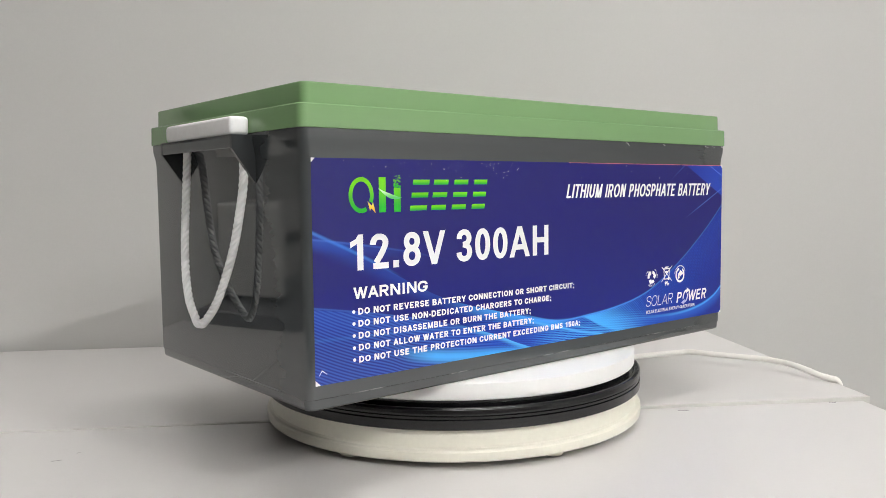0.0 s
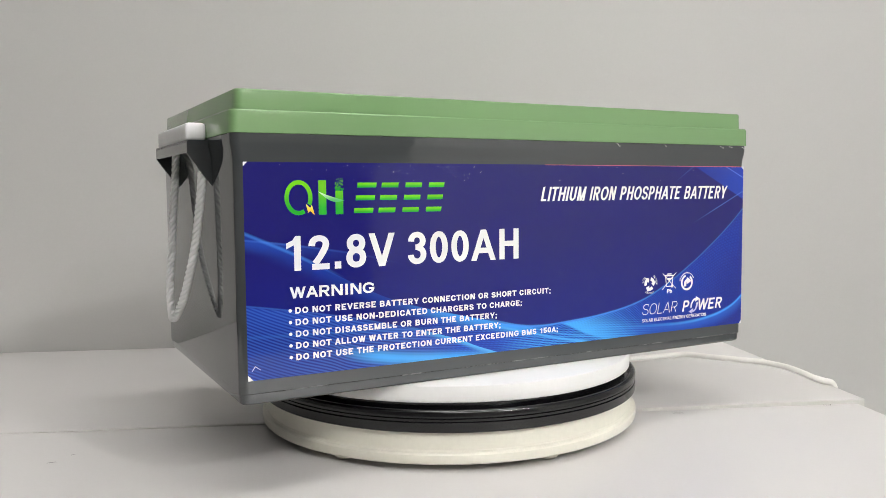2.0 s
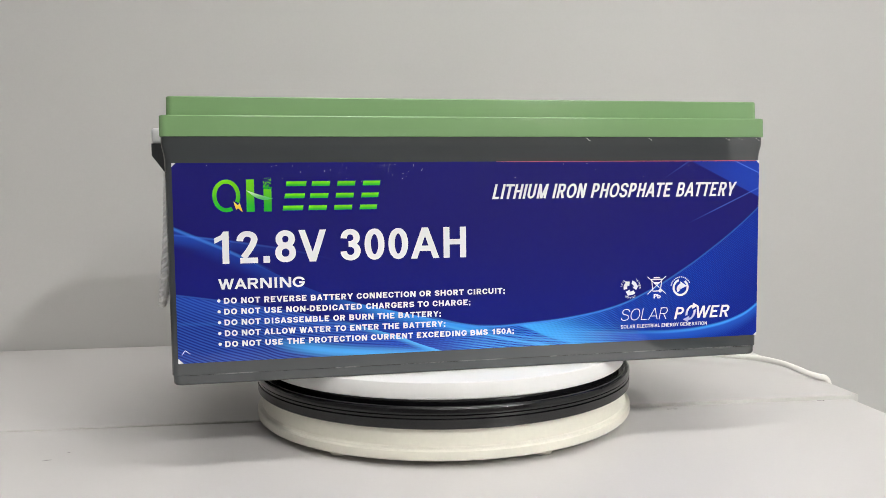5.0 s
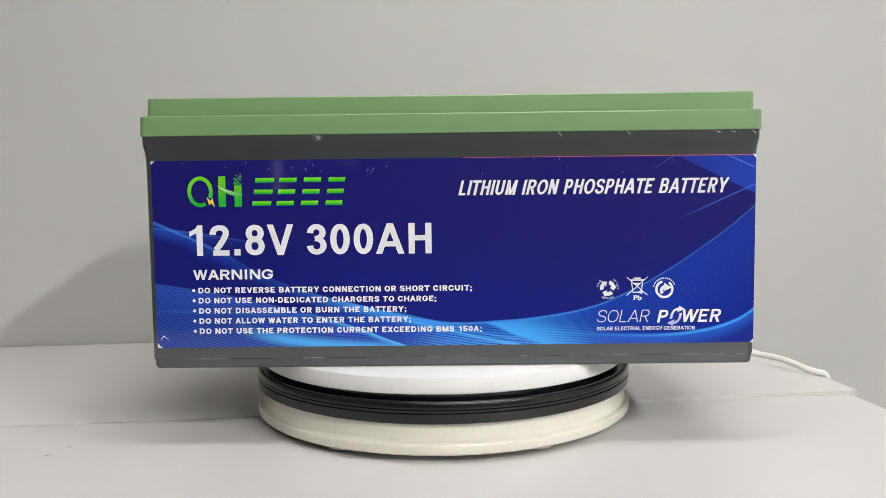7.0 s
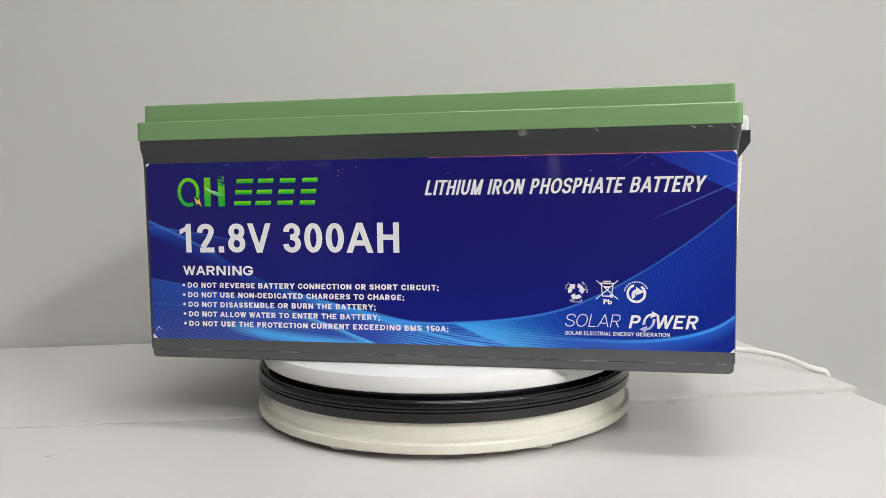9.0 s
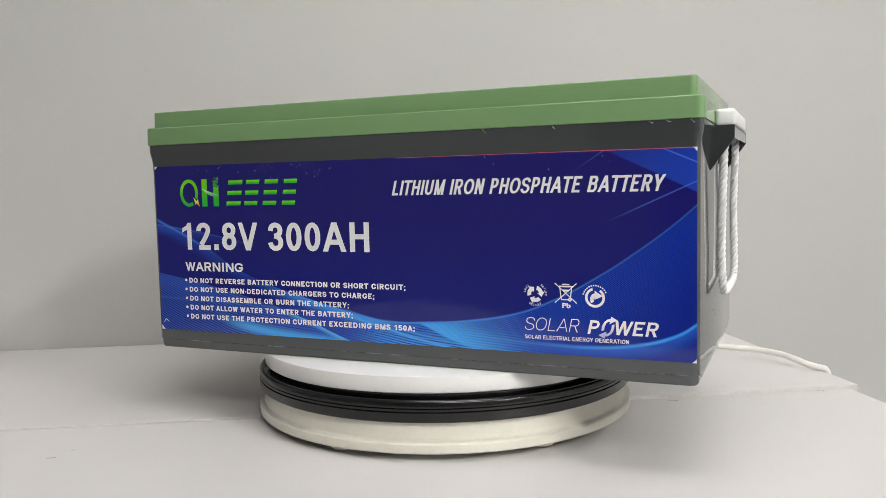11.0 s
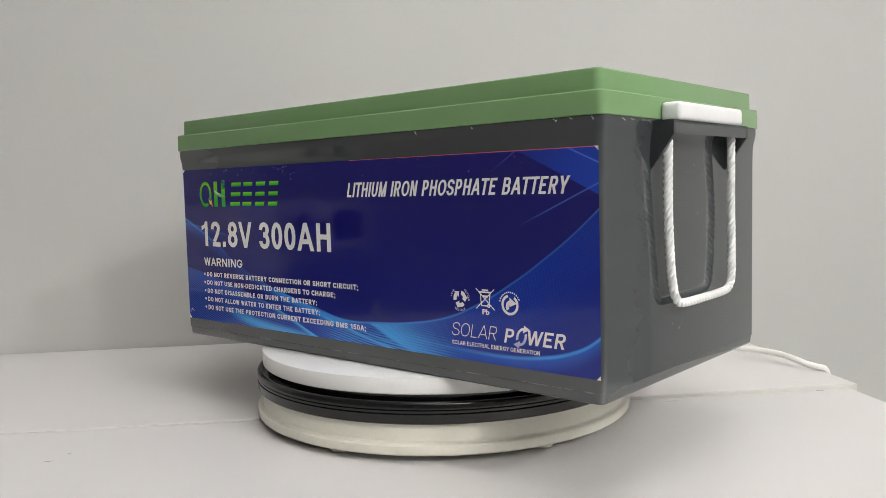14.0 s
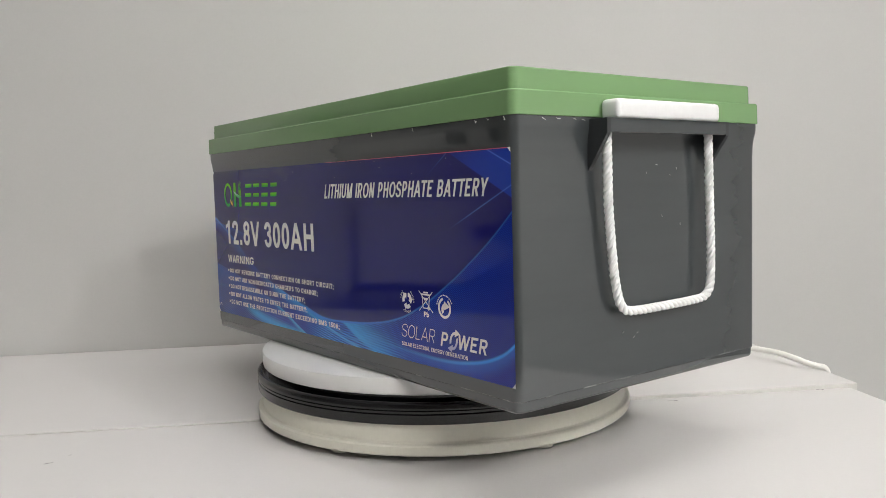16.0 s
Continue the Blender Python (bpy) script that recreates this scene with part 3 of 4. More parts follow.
def scratches():
    """Fine pale scratches rubbed into the end face."""
    rng = random.Random(23)
    out = MID + 0.2592 + 0.0002
    for y, z in ((0.006, 0.166), (0.022, 0.158), (0.030, 0.163), (-0.006, 0.160), (-0.034, 0.043), (-0.022, 0.038), (-0.018, 0.041), (0.012, 0.127), (0.034, 0.120)):
        a, n = rng.uniform(0, math.pi), rng.uniform(0.0006, 0.0016)
        w = 0.00016
        ends = [(y - n * math.cos(a), z - n * math.sin(a)), (y + n * math.cos(a), z + n * math.sin(a))]
        ny, nz = -math.sin(a) * w, math.cos(a) * w
        bm = hull([(out + d, py + k * ny, pz + k * nz) for d in (-0.0004, 0.0) for py, pz in ends for k in (-1, 1)])
        part("scratch", bm, SCUFF, battery, "fine pale scratch")


scratches()

# ---- the label and its print (x along the front, z over the battery's foot) ----
X0, X1, Z0, Z1 = -0.2440, 0.2667, 0.0185, 0.1785


def label_sheet():
    bm = bmesh.new()
    r, n = 0.003, 5
    cx, cz = (X0 + X1) / 2, (Z0 + Z1) / 2
    f = bm.faces.new([bm.verts.new((x, LAB_Y, cz + z)) for x, z in ring_of((X1 - X0) / 2, (Z1 - Z0) / 2, r, cx, n)])
    if f.normal.y > 0:
        f.normal_flip()
    uv = bm.loops.layers.uv.new("print")
    for loop in f.loops:
        loop[uv].uv = ((loop.vert.co.x - X0) / (X1 - X0), (loop.vert.co.z - Z0) / (Z1 - Z0))
    return part("label", bm, LABEL, battery, "glossy dark blue printed label")


label = label_sheet()


# Plain capitals as strokes. A stroke is a run of points x,y (0 to 10 between the middles of the outer stems; [ ] the outer sides,
# _ ^ foot and head, a: a height of its own); r rounds a corner, e rounds it as an oval; d: a slanting stroke cut level at its ends.
GLYPHS = {
    "A": "d0,_ 5,^/d10,_ 5,^/2.4,2.9 7.6,2.9", "B": "0,_ 0,^/0,10 9.3,10r 9.3,5.3r 0,5.3/0,5.3 10,5.3r 10,0r 0,0", "C": "10,6.7 10,10e 0,10e 0,0e 10,0e 10,3.3",
    "D": "0,_ 0,^/0,10 10,10r 10,0r 0,0", "E": "0,_ 0,^/0,10 ],10/0,5.2 9.6,5.2/0,0 ],0", "F": "0,_ 0,^/0,10 ],10/0,5 9.2,5", "G": "10,7 10,10e 0,10e 0,0e 10,0e 10,4.6/5.4,4.4 ],4.4",
    "H": "0,_ 0,^/10,_ 10,^/0,5.2 10,5.2", "I": "0,_ 0,^", "K": "0,_ 0,^/d0.6,3.2 9.6,^/d3.4,5.6 10,_", "L": "0,_ 0,^/0,0 ],0", "M": "0,_ 0,^/10,_ 10,^/d0,^ 5,_/d10,^ 5,_",
    "N": "0,_ 0,^/10,_ 10,^/d0,^ 10,_", "O": "5,10 10,10e 10,0e 0,0e 0,10e 5,10", "P": "0,_ 0,^/0,10 10,10r 10,4.6r 0,4.6", "R": "0,_ 0,^/0,10 9.6,10r 9.6,4.8r 0,4.8/d5,4.8 10,_",
    "S": "9.8,7.5 9.8,10e 0.2,10e 0.2,5.4e 10,4.7e 10,0e 0,0e 0,2.5", "T": "5,_ 5,^/[,10 ],10", "U": "0,^ 0,0r 10,0r 10,^", "V": "d0,^ 5,_/d10,^ 5,_",
    "W": "d0,^ 2.6,_/d5,^ 2.6,_/d5,^ 7.4,_/d10,^ 7.4,_", "X": "d0,^ 10,_/d0,_ 10,^", "Y": "d0,^ 5,3.6/d10,^ 5,3.6/5,_ 5,4.6",
    "0": "5,10 10,10e 10,0e 0,0e 0,10e 5,10", "2": "0,7.3 0,10e 10,10e 10,5.9e 2.2,1.1/0,0 ],0", "3": "0.2,7.5 0.2,10e 9.5,10e 9.5,5.3e 3.6,5.3/3.6,5.3 10,5.3e 10,0e 0,0e 0,2.5",
    "5": "0.8,4.4 0.8,^/0.8,10 ],10/0.8,5.4 10,6.3e 10,0e 0,0e 0,2.5", "8": "5,10 9.5,10e 9.5,5.4e 0.5,5.4e 0.5,10e 5,10/5,5.2 10,5.2e 10,0e 0,0e 0,5.2e 5,5.2",
    ".": "0,a0 0,a150", ";": "0,a-95 0,a150/0,a365 0,a515", "-": "[,a270 ],a270",
}
PLAIN = {"A": 722, "B": 722, "C": 722, "D": 722, "E": 667, "F": 611, "G": 778, "H": 722, "I": 278, "L": 611, "M": 833, "N": 722, "O": 778, "P": 667, "R": 722, "S": 667, "T": 611, "U": 722, "V": 667, "W": 944,
         "X": 667, "Y": 667, "K": 722, ".": 278, ";": 333, "-": 333}
FAT = {"A": 778, "B": 778, "C": 778, "D": 833, "E": 722, "F": 667, "G": 833, "H": 833, "I": 389, "L": 667, "M": 944, "N": 833, "O": 833, "P": 722, "R": 778, "S": 722, "T": 722, "U": 833, "V": 778, "W": 1000,
       "X": 778, "Y": 778, "K": 833, ".": 333, ";": 333, "-": 333}
CAP = 716.0


def glyph(bm, ch, x, wide, stem, bar):
    """One capital of that width from x on, with upright strokes stem and level ones bar thick."""

    def place(token, hw):
        px, py = token.split(",")
        px = {"[": 0.0, "]": wide}[px] if px in "[]" else hw + float(px) / 10 * (wide - 2 * hw)
        if py in "_^":
            py = 0.0 if py == "_" else CAP
        elif py[0] == "a":
            py = float(py[1:])
        else:
            py = bar / 2 + float(py) / 10 * (CAP - bar)
        return Vector((px, py))

    if ch == "1":
        flag = wide - stem
        outline = ((flag, 0), (wide, 0), (wide, CAP), (wide - stem * 0.8, CAP), (flag - 30, 630), (0, 570), (0, 450), (flag, 530))
        bm.faces.new([bm.verts.new((x + px, py, 0)) for px, py in outline])
        return
    for lift, stroke_text in enumerate(GLYPHS[ch].split("/")):
        z = lift * 0.00003
        tokens = stroke_text.lstrip("d").split()
        if stroke_text[0] == "d":
            hw = stem / 2
            for _ in range(3):
                p, q = (place(t, hw) for t in tokens)
                hw = stem * 0.47 * (q - p).length / abs(q.y - p.y)
            bm.faces.new([bm.verts.new((x + c.x + k, c.y, z)) for c, k in ((p, -hw), (p, hw), (q, hw), (q, -hw))])
            continue
        way = [place(t.rstrip("re"), stem / 2) for t in tokens]
        line = [way[0]]
        for i in range(1, len(way) - 1):
            kind, corner = tokens[i][-1], way[i]
            back, on = way[i - 1] - corner, way[i + 1] - corner
            f, g = (1.0 if i == 1 else 0.5), (1.0 if i == len(way) - 2 else 0.5)
            if kind == "r":
                r = min(back.length * f, on.length * g)
                f, g = r / back.length, r / on.length
            elif kind != "e":
                line.append(corner)
                continue
            p, q = corner + back * f, corner + on * g
            c, d = corner + back * f * 0.42, corner + on * g * 0.42
            line += [p * (1 - t) ** 3 + c * 3 * t * (1 - t) ** 2 + d * 3 * t * t * (1 - t) + q * t ** 3 for t in [k / 8 for k in range(9)]]
        line.append(way[-1])
        line = [p for i, p in enumerate(line) if i == 0 or (p - line[i - 1]).length > 0.5]
        left, right = [], []
        for i, p in enumerate(line):
            t = (line[min(i + 1, len(line) - 1)] - line[max(i - 1, 0)]).normalized()
            if (line[0] - line[-1]).length < 0.5 and i in (0, len(line) - 1):
                t = (line[1] - line[0]).normalized()
            side = Vector((-t.y * stem / 2, t.x * bar / 2))
            left.append(bm.verts.new((x + p.x + side.x, p.y + side.y, z)))
            right.append(bm.verts.new((x + p.x - side.x, p.y - side.y, z)))
        for i in range(len(line) - 1):
            bm.faces.new((left[i], left[i + 1], right[i + 1], right[i]))


def text_mesh(text, bold=0.0):
    """The built-in font's letters as a flat mesh."""
    c = bpy.data.curves.new("text", "FONT")
    c.body, c.size, c.offset, c.resolution_u = text, 1.0, bold, 4
    ob = bpy.data.objects.new("text", c)
    scene.collection.objects.link(ob)
    me = bpy.data.meshes.new_from_object(ob.evaluated_get(bpy.context.evaluated_depsgraph_get()))
    bpy.data.objects.remove(ob)
    bpy.data.curves.remove(c)
    bm = bmesh.new()
    bm.from_mesh(me)
    bpy.data.meshes.remove(me)
    return bm


def set_line(text, widths, stem, bar, gap, word_gap, single):
    """Capitals set side by side, gap apart: a flat mesh for each word, or for each letter."""
    bm, x = bmesh.new(), 0.0
    words = [bm]
    for ch in text:
        if ch == " ":
            x += word_gap
            if bm.verts:
                bm = bmesh.new()
                words.append(bm)
            continue
        if single and bm.verts:
            bm = bmesh.new()
            words.append(bm)
        w = widths.get(ch, 556 if widths is PLAIN else 667)
        narrow = ch in ".;I"
        body_w = stem if narrow else w - (150 if ch in "HNMUBDEFPRL" else 70 if ch not in "AVWXYT" else 10) * (1.0 if widths is PLAIN else 0.7)
        if ch == "1":
            body_w = 330 if widths is PLAIN else 420
        glyph(bm, ch, x + (w - body_w) / 2, body_w, stem, bar)
        x += w + gap
    return words


def printed(name, text, x0, x1, z0, z1, stem=140, bar=118, shear=0.0, material=None, widths=PLAIN, gap=0, turn=0.0, word_gap=278, small=False, single=False):
    """Words that fill the box x0..x1, z0..z1 on the label. small: lower-case letters in the built-in font."""
    if small:
        words = [text_mesh(text, 0.03)]
        lo, hi = min(v.co.y for v in words[0].verts), max(v.co.y for v in words[0].verts)
    else:
        words = set_line(text, widths, stem, bar, gap, word_gap, single)
        lo, hi = 0.0, CAP
    for bm in words:
        for v in bm.verts:
            v.co.x += v.co.y * shear
    xs = [v.co.x for bm in words for v in bm.verts]
    a, b = min(xs), max(xs)
    cx, cz, c, s = (x0 + x1) / 2, (z0 + z1) / 2, math.cos(turn), math.sin(turn)
    for bm in words:
        for v in bm.verts:
            px = x0 + (v.co.x - a) / (b - a) * (x1 - x0) - cx
            pz = z0 + (v.co.y - lo) / (hi - lo) * (z1 - z0) - cz
            v.co = (cx + px * c - pz * s, LAB_Y - 0.0002 - v.co.z, cz + px * s + pz * c)
        for f in bm.faces:
            f.normal_update()
            if f.normal.y > 0:
                f.normal_flip()
        me = bpy.data.meshes.new(name)
        bm.to_mesh(me)
        bm.free()
        me.materials.append(material or WHITE_INK)
        new(name, me).parent = label


H = TOP   # heights below are taken over the disc's foot, as the plan gives them
printed("rating_letter", "12.8V 300AH", -0.2133, -0.0071, 0.1706 - H, 0.1966 - H, 154, 124, gap=26, word_gap=270, single=True)
printed("title_letter", "LITHIUM IRON PHOSPHATE BATTERY", 0.0160, 0.2447, 0.2195 - H, 0.2320 - H, 176, 108, 0.34, gap=-6, word_gap=350, single=True)
printed("heading_letter", "WARNING", -0.2113, -0.1428, 0.1500 - H, 0.1585 - H, 165, 140, widths=FAT, gap=10, single=True)
LINES = (("DO NOT REVERSE BATTERY CONNECTION OR SHORT CIRCUIT;", 0.0267), ("DO NOT USE NON-DEDICATED CHARGERS TO CHARGE;", -0.0038), ("DO NOT DISASSEMBLE OR BURN THE BATTERY;", -0.0295),
         ("DO NOT ALLOW WATER TO ENTER THE BATTERY;", -0.0258), ("DO NOT USE THE PROTECTION CURRENT EXCEEDING BMS 150A;", 0.0347))
for k, (words, end) in enumerate(LINES):
    z = 0.1409 - 0.0088 * k - H
    printed("warning_letter", words, -0.2073, end, z - 0.0025, z + 0.0023, 212, 158, widths=FAT, gap=62, word_gap=390, single=True)
    part("bullet", plate([(-0.2112 + 0.0013 * math.cos(a), z + 0.0013 * math.sin(a)) for a in [2 * math.pi * i / 16 for i in range(16)]], LAB_Y - 0.0001), WHITE_INK, label)
printed("slogan_thin_letter", "SOLAR", 0.1335, 0.1782, 0.1098 - H, 0.1203 - H, 54, 46, 0.24, gap=20, single=True)
printed("slogan_bold_letter", "P", 0.1845, 0.1942, 0.1092 - H, 0.1200 - H, 140, 122, 0.22)
printed("slogan_bold_letter", "WER", 0.2065, 0.2390, 0.1094 - H, 0.1204 - H, 145, 122, 0.22, gap=-10, single=True)
printed("slogan_small_letter", "SOLAR ELECTRIAL ENERGY GENERATION", 0.1333, 0.2168, 0.1028 - H, 0.1060 - H, 140, 116, single=True)
printed("metal_mark", "Pb", 0.1645, 0.1713, 0.1287 - H, 0.1328 - H, small=True)


def arc(cx, cz, r0, r1, a0, a1, n=20):
    """The outline of a piece of a ring, from angle a0 to a1 in degrees."""
    s = [radians(a0 + (a1 - a0) * i / n) for i in range(n + 1)]
    return [(cx + r1 * math.cos(a), cz + r1 * math.sin(a)) for a in s] + [(cx + r0 * math.cos(a), cz + r0 * math.sin(a)) for a in reversed(s)]


def stroke(p, q, w):
    d = Vector((q[0] - p[0], q[1] - p[1])).normalized() * (w / 2)
    return [(p[0] - d.y, p[1] + d.x), (p[0] + d.y, p[1] - d.x), (q[0] + d.y, q[1] - d.x), (q[0] - d.y, q[1] + d.x)]


def print_shape(name, outlines, material=None, text=""):
    bm = bmesh.new()
    for o in outlines:
        join_into(bm, plate(o, LAB_Y - 0.0001, 0.0001))
    return part(name, bm, material or WHITE_INK, label, text)


def curved_bars(cx, cz, r, a0, a1, n, h=0.0014):
    """Writing too small to read: short bars on an arc."""
    step = (a1 - a0) / n
    return [arc(cx, cz, r, r + h, a0 + step * i, a0 + step * (i + 0.62), 3) for i in range(n)]


def marks():
    # recycling mark: three bent arrows
    cx, cz, out = 0.1424, 0.1392 - H, []
    for k in range(3):
        a = 75 - 120 * k
        out.append(arc(cx, cz, 0.0034, 0.0066, a, a - 62, 6))
        t = radians(a - 60)
        tip = radians(a - 98)
        out.append([(cx + 0.0018 * math.cos(t), cz + 0.0018 * math.sin(t)), (cx + 0.0082 * math.cos(t), cz + 0.0082 * math.sin(t)), (cx + 0.0056 * math.cos(tip), cz + 0.0056 * math.sin(tip))])
    print_shape("recycling_mark", out)
    for words, mid in (("LEAD", 150), ("RETURN", 25), ("RECYCLE", 270)):
        n = len(words)
        for i, ch in enumerate(words):
            a = mid + (n - 1) / 2 * 11 - i * 11 if mid < 180 else mid - (n - 1) / 2 * 10 + i * 10
            x, z = cx + 0.0089 * math.cos(radians(a)), cz + 0.0089 * math.sin(radians(a))
            printed("mark_letter", ch, x - 0.00055, x + 0.00055, z - 0.0008, z + 0.0008, 130, 110, turn=radians(a - 90 if mid < 180 else a + 90))
    # crossed-out bin
    cx, cz = 0.1674, 0.1406 - H
    out = [stroke((cx - 0.0056, cz + 0.0052), (cx + 0.0056, cz + 0.0052), 0.0012), stroke((cx - 0.0048, cz + 0.0046), (cx - 0.0036, cz - 0.0052), 0.0008), stroke((cx + 0.0048, cz + 0.0046), (cx + 0.0036, cz - 0.0052), 0.0008),
           stroke((cx - 0.0038, cz - 0.0052), (cx + 0.0030, cz - 0.0052), 0.0009), stroke((cx - 0.003, cz + 0.0068), (cx + 0.003, cz + 0.0068), 0.0011), stroke((cx - 0.0024, cz + 0.0020), (cx + 0.0024, cz + 0.0020), 0.0016),
           arc(cx + 0.0034, cz - 0.0050, 0.0006, 0.0016, 0, 359, 16)]
    print_shape("bin_mark", out)
    print_shape("bin_cross", [stroke((cx - 0.0088, cz + 0.0078), (cx + 0.0088, cz - 0.0078), 0.0007), stroke((cx - 0.0088, cz - 0.0078), (cx + 0.0088, cz + 0.0078), 0.0007)]).location.y = -0.0001
    # round mark with a turning arrow
    cx, cz = 0.1906, 0.1378 - H
    out = [arc(cx, cz, 0.0058, 0.0078, -255, 55, 30), arc(cx + 0.0014, cz - 0.0014, 0.0024, 0.0052, 215, 110, 12), [(cx + 0.0062, cz + 0.0012), (cx - 0.0002, cz + 0.0054), (cx - 0.0004, cz - 0.0016)]]
    print_shape("round_mark", out)
    print_shape("small_writing", curved_bars(cx, cz, 0.0090, 168, 20, 13, 0.0010))
    # arrows that close the slogan's ring
    cx, cz = 0.2006, 0.1147 - H

    def leaning(points):
        return [(cx + px + 0.22 * pz, cz + pz) for px, pz in points]

    def oval(a0, a1, n=18):
        turns = [radians(a0 + (a1 - a0) * i / n) for i in range(n + 1)]
        return leaning([(0.0048 * math.cos(a), 0.0068 * math.sin(a)) for a in turns] + [(0.0027 * math.cos(a), 0.0047 * math.sin(a)) for a in reversed(turns)])

    out = [oval(205, 75), oval(25, -105), leaning([(0.0006, 0.0088), (0.0062, 0.0060), (0.0006, 0.0030)]), leaning([(-0.0006, -0.0088), (-0.0062, -0.0060), (-0.0006, -0.0030)])]
    print_shape("turning_arrows", out, FADE_INK)


marks()


def emblem():
    """The maker's mark as plain coloured shapes: a ring with a bolt, two slabs with a leaf and four slanting outlines."""
    cx, cz = -0.2029, 0.2250 - H
    ring = [(cx + 0.0108 * math.cos(a), cz + 0.0130 * math.sin(a)) for a in [radians(-62 - 325 * i / 40) for i in range(41)]]
    hole = [(cx + 0.0076 * math.cos(a), cz + 0.0098 * math.sin(a)) for a in [radians(-62 - 325 * i / 40) for i in range(41)]]
    print_shape("emblem_ring", [ring + hole[::-1]], GREEN_INK, "green ring")
    print_shape("emblem_bolt", [[(-0.1975, 0.2205 - H), (-0.1940, 0.2172 - H), (-0.1927, 0.2196 - H), (-0.1905, 0.2118 - H), (-0.1942, 0.2152 - H), (-0.1955, 0.2135 - H)]], YELLOW_INK, "yellow bolt")
    print_shape("emblem_slab", [[(-0.1873, 0.2121 - H), (-0.1873, 0.2379 - H), (-0.1812, 0.2379 - H), (-0.1812, 0.2121 - H)], [(-0.1738, 0.2121 - H), (-0.1738, 0.2300 - H), (-0.1676, 0.2300 - H), (-0.1676, 0.2121 - H)]], GREEN_INK, "green slabs")
    leaf = [(-0.1880 + 0.0215 * i / 12, 0.2300 - H - 0.0075 * (i / 12) ** 0.8) for i in range(13)]
    back = [(-0.1665 - 0.0215 * i / 12, 0.2225 - H + 0.0075 * (i / 12) - 0.004 * math.sin(math.pi * i / 12)) for i in range(1, 12)]
    bm = bmesh.new()
    join_into(bm, plate(leaf + back, LAB_Y - 0.0003, 0.0001))
    part("emblem_leaf", bm, LEAF_INK, label, "pale green leaf")
    rng = random.Random(4)
    dots = []
    for k in range(46):
        x, z = -0.1738 + 0.0062 * rng.random(), 0.2300 + 0.0095 * rng.random() ** 1.3
        s = 0.0005 if z < 0.236 else 0.0003
        dots.append([(x - s, z - s - H), (x + s, z - s - H), (x + s, z + s - H), (x - s, z + s - H)])
    tagged(print_shape("emblem_dots", dots, GREEN_INK, "scattered green dots"), kind="stuff")
    w = 0.0038
    for x, wide in ((-0.1590, 0.0160), (-0.1385, 0.0145), (-0.1178, 0.0145), (-0.0968, 0.0140)):
        z0, z1, lean = 0.2146 - H, 0.2342 - H, 0.0030
        for k in range(3):
            z = z0 + (z1 - z0) * k / 2
            shift = x + lean * k / 2
            print_shape("emblem_bar", [[(shift, z - w / 2), (shift + wide, z - w / 2), (shift + wide + 0.0006, z + w / 2), (shift + 0.0006, z + w / 2)]], GREEN_INK, "slanting green bar")


emblem()
# thin red printing edge along the head, white nicks at the corners
part("red_edge", plate([(0.02, Z1 - 0.0003), (X1 - 0.003, Z1 - 0.0006), (X1 - 0.003, Z1), (0.02, Z1)], LAB_Y - 0.0001, 0.0001), RED_INK, label, "thin red printing edge")
print_shape("label_crease", [stroke((X0 + 0.003, Z0 + 0.007), (X0 + 0.0055, Z0 + 0.0105), 0.0006), stroke((X0 + 0.0055, Z0 + 0.0105), (X0 + 0.0095, Z0 + 0.0075), 0.0005)], FADE_INK, "pale crease in the label's corner")
for x, z, sx, sz in ((X0, Z0, 1, 1), (X1, Z0, -1, 1), (X0, Z1, 1, -1), (X1, Z1, -1, -1)):
    k = 0.0042 if (sx, sz) == (1, 1) else 0.0032
    part("corner_nick", plate([(x, z), (x + sx * k, z), (x, z + sz * k)], LAB_Y - 0.0001, 0.0001), WHITE_INK, label, "bare white corner")


def stars():
    rng = random.Random(7)
    bm = bmesh.new()
    for k in range(46):
        u = rng.gauss(0.30, 0.07) if k < 30 else rng.random()
        x, z, s = X0 + u * (X1 - X0), Z1 - 0.002 - 0.014 * rng.random() ** 1.4, 0.00018 + 0.0002 * rng.random()
        join_into(bm, plate([(x + s * math.cos(a), z + s * math.sin(a)) for a in (0.2, 1.6, 3.3, 4.7)], LAB_Y - 0.0001, 0.0001))
    tagged(part("star_dots", bm, WHITE_INK, label, "scattered tiny white dots"), kind="stuff")


stars()


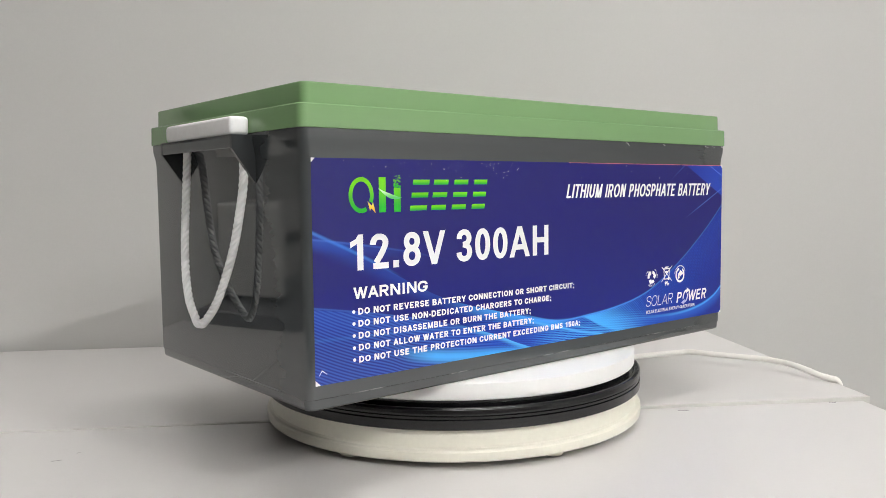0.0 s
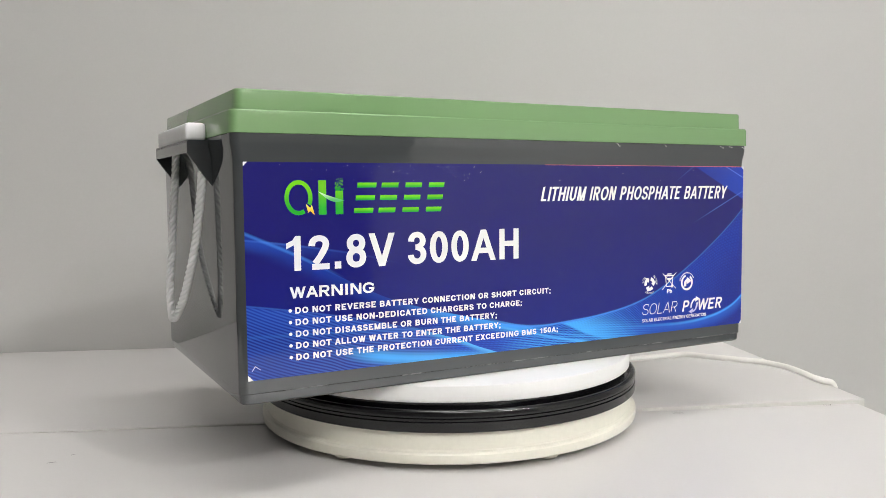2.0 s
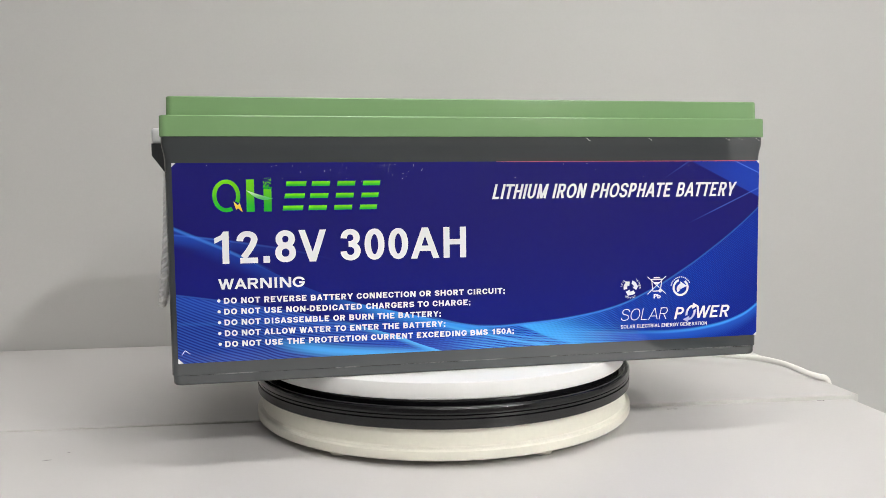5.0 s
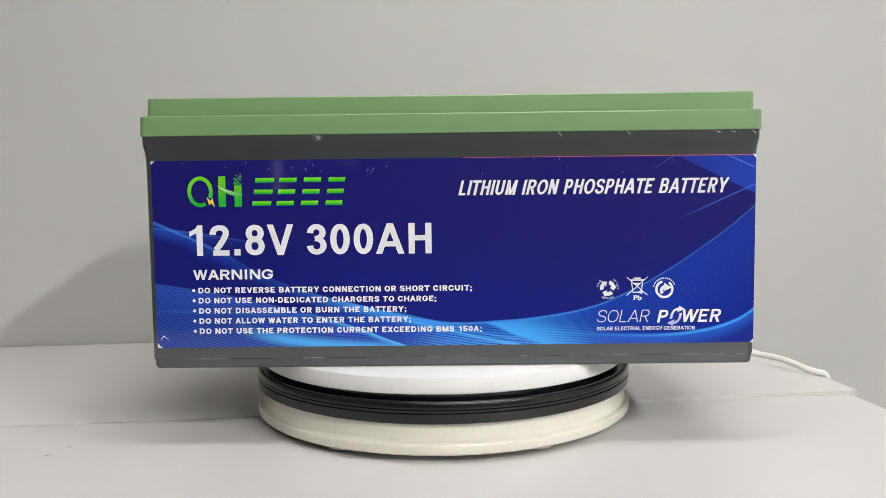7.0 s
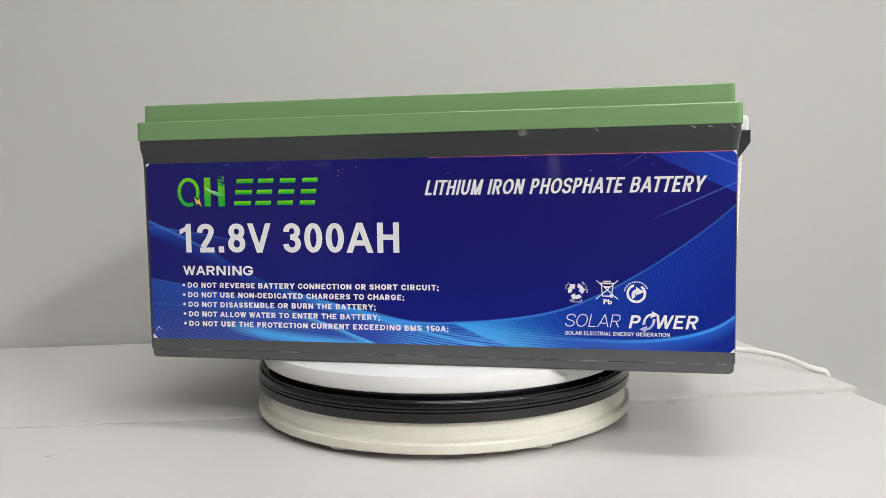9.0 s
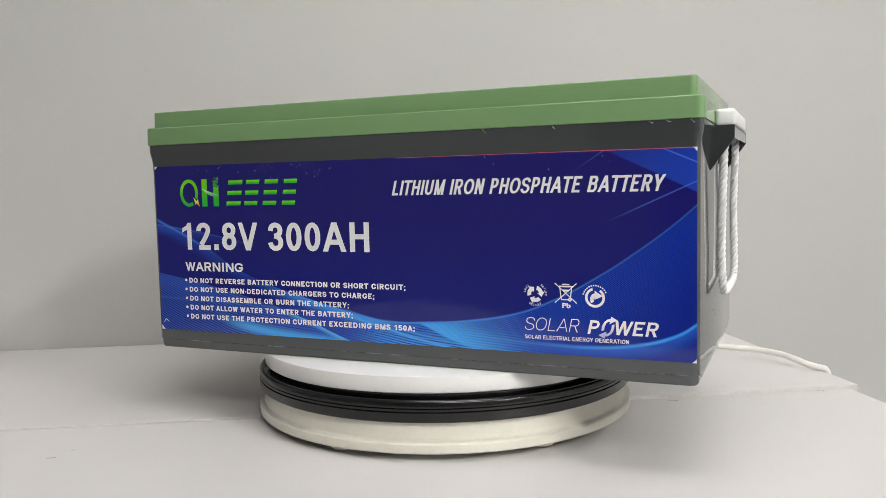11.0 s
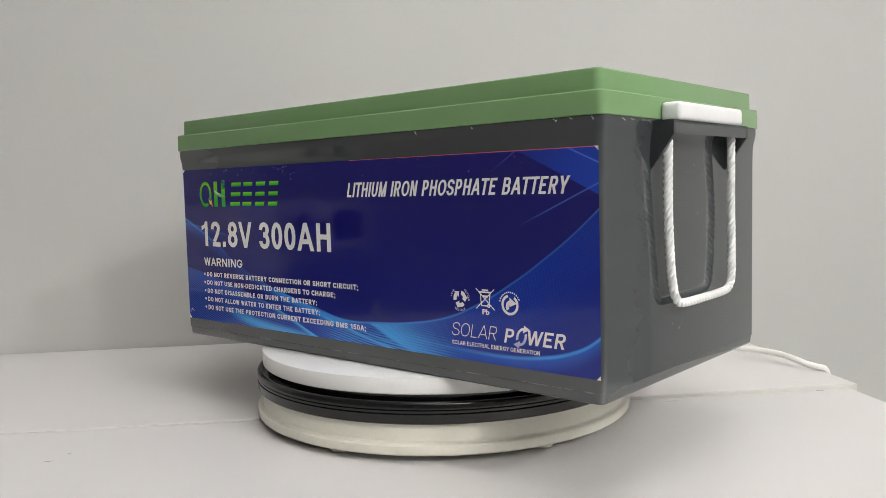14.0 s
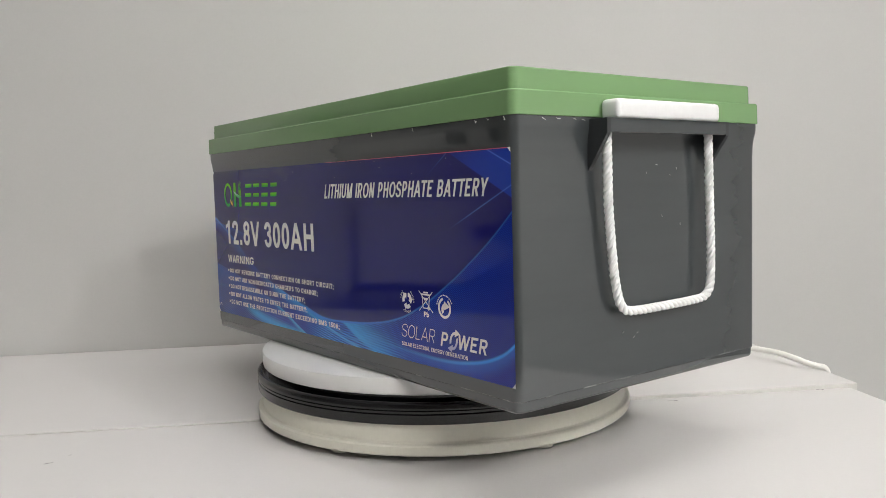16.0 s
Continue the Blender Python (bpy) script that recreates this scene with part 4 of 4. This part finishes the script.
# ---- small things on the desks ----
def power_cable():
    line = [(0.120, 0.140, 0.0090), (0.190, 0.190, 0.0110), (0.2506, 0.2073, 0.0140), (0.2883, 0.2125, 0.0160), (0.3046, 0.2100, 0.0175), (0.3293, 0.1880, 0.0185), (0.3617, 0.1687, 0.0185), (0.3827, 0.1572, 0.0180),
            (0.4010, 0.1343, 0.0170), (0.4110, 0.1110, 0.0150), (0.4190, 0.0985, 0.0120), (0.4290, 0.0935, 0.0094), (0.4370, 0.0915, 0.0070), (0.4402, 0.0900, -0.0040), (0.4412, 0.0890, -0.0300), (0.4420, 0.0880, -0.1200), (0.4440, 0.0850, -0.35), (0.4460, 0.0850, FLOOR + 0.004)]
    ob = part("power_cable", tube(bmesh.new(), smooth_path(line, 8), 0.0035, 12), CABLE, None, "", 60)
    tagged(ob, "white power cable running from the turntable over the desk edge", "cable")


power_cable()


def pencil_marks():
    for x, y, w, d, turn in ((0.233, -0.011, 0.011, 0.0007, 4), (0.397, 0.018, 0.007, 0.0006, -14), (0.4005, 0.0185, 0.004, 0.0007, 50), (-0.3355, -0.1590, 0.005, 0.0005, 28), (-0.3330, -0.1580, 0.005, 0.0005, 28), (-0.325, -0.138, 0.003, 0.0004, 28)):
        ob = part("pencil_mark", box(bmesh.new(), (-w / 2, -d / 2, 0), (w / 2, d / 2, 0.00015)), GRIME)
        ob.matrix_world = pose(x, y, TABLE - SLOPE * (x + 0.45) + 0.00005, 0, math.degrees(math.atan(SLOPE)), turn)
        tagged(ob, "short dark pencil stroke on the white desktop", "mark", "pencil marks", "structure")


pencil_marks()


# ---- what moves ----
def motions():
    turns = [(0, 40.00), (0.5, 37.21), (1, 34.42), (1.5, 31.63), (2, 28.83), (2.5, 26.01), (3, 23.18), (3.5, 20.31), (4, 17.39), (6.5, 2.59), (7, -0.34), (7.5, -3.24), (8, -6.13), (8.5, -9.02), (9, -11.93),
             (11.5, -26.60), (12, -29.51), (12.5, -32.42), (13, -35.32), (13.5, -38.25), (14, -41.18), (14.5, -44.13), (15, -47.11), (15.5, -50.08), (16, -53.05)]
    walk(battery, [(t, pose(0, 0, TOP, 0, 0, a)) for t, a in turns])
    walk(disc, [(t, pose(0, 0, 0.0585 - TABLE, 0, 0, a)) for t, a in turns])


motions()
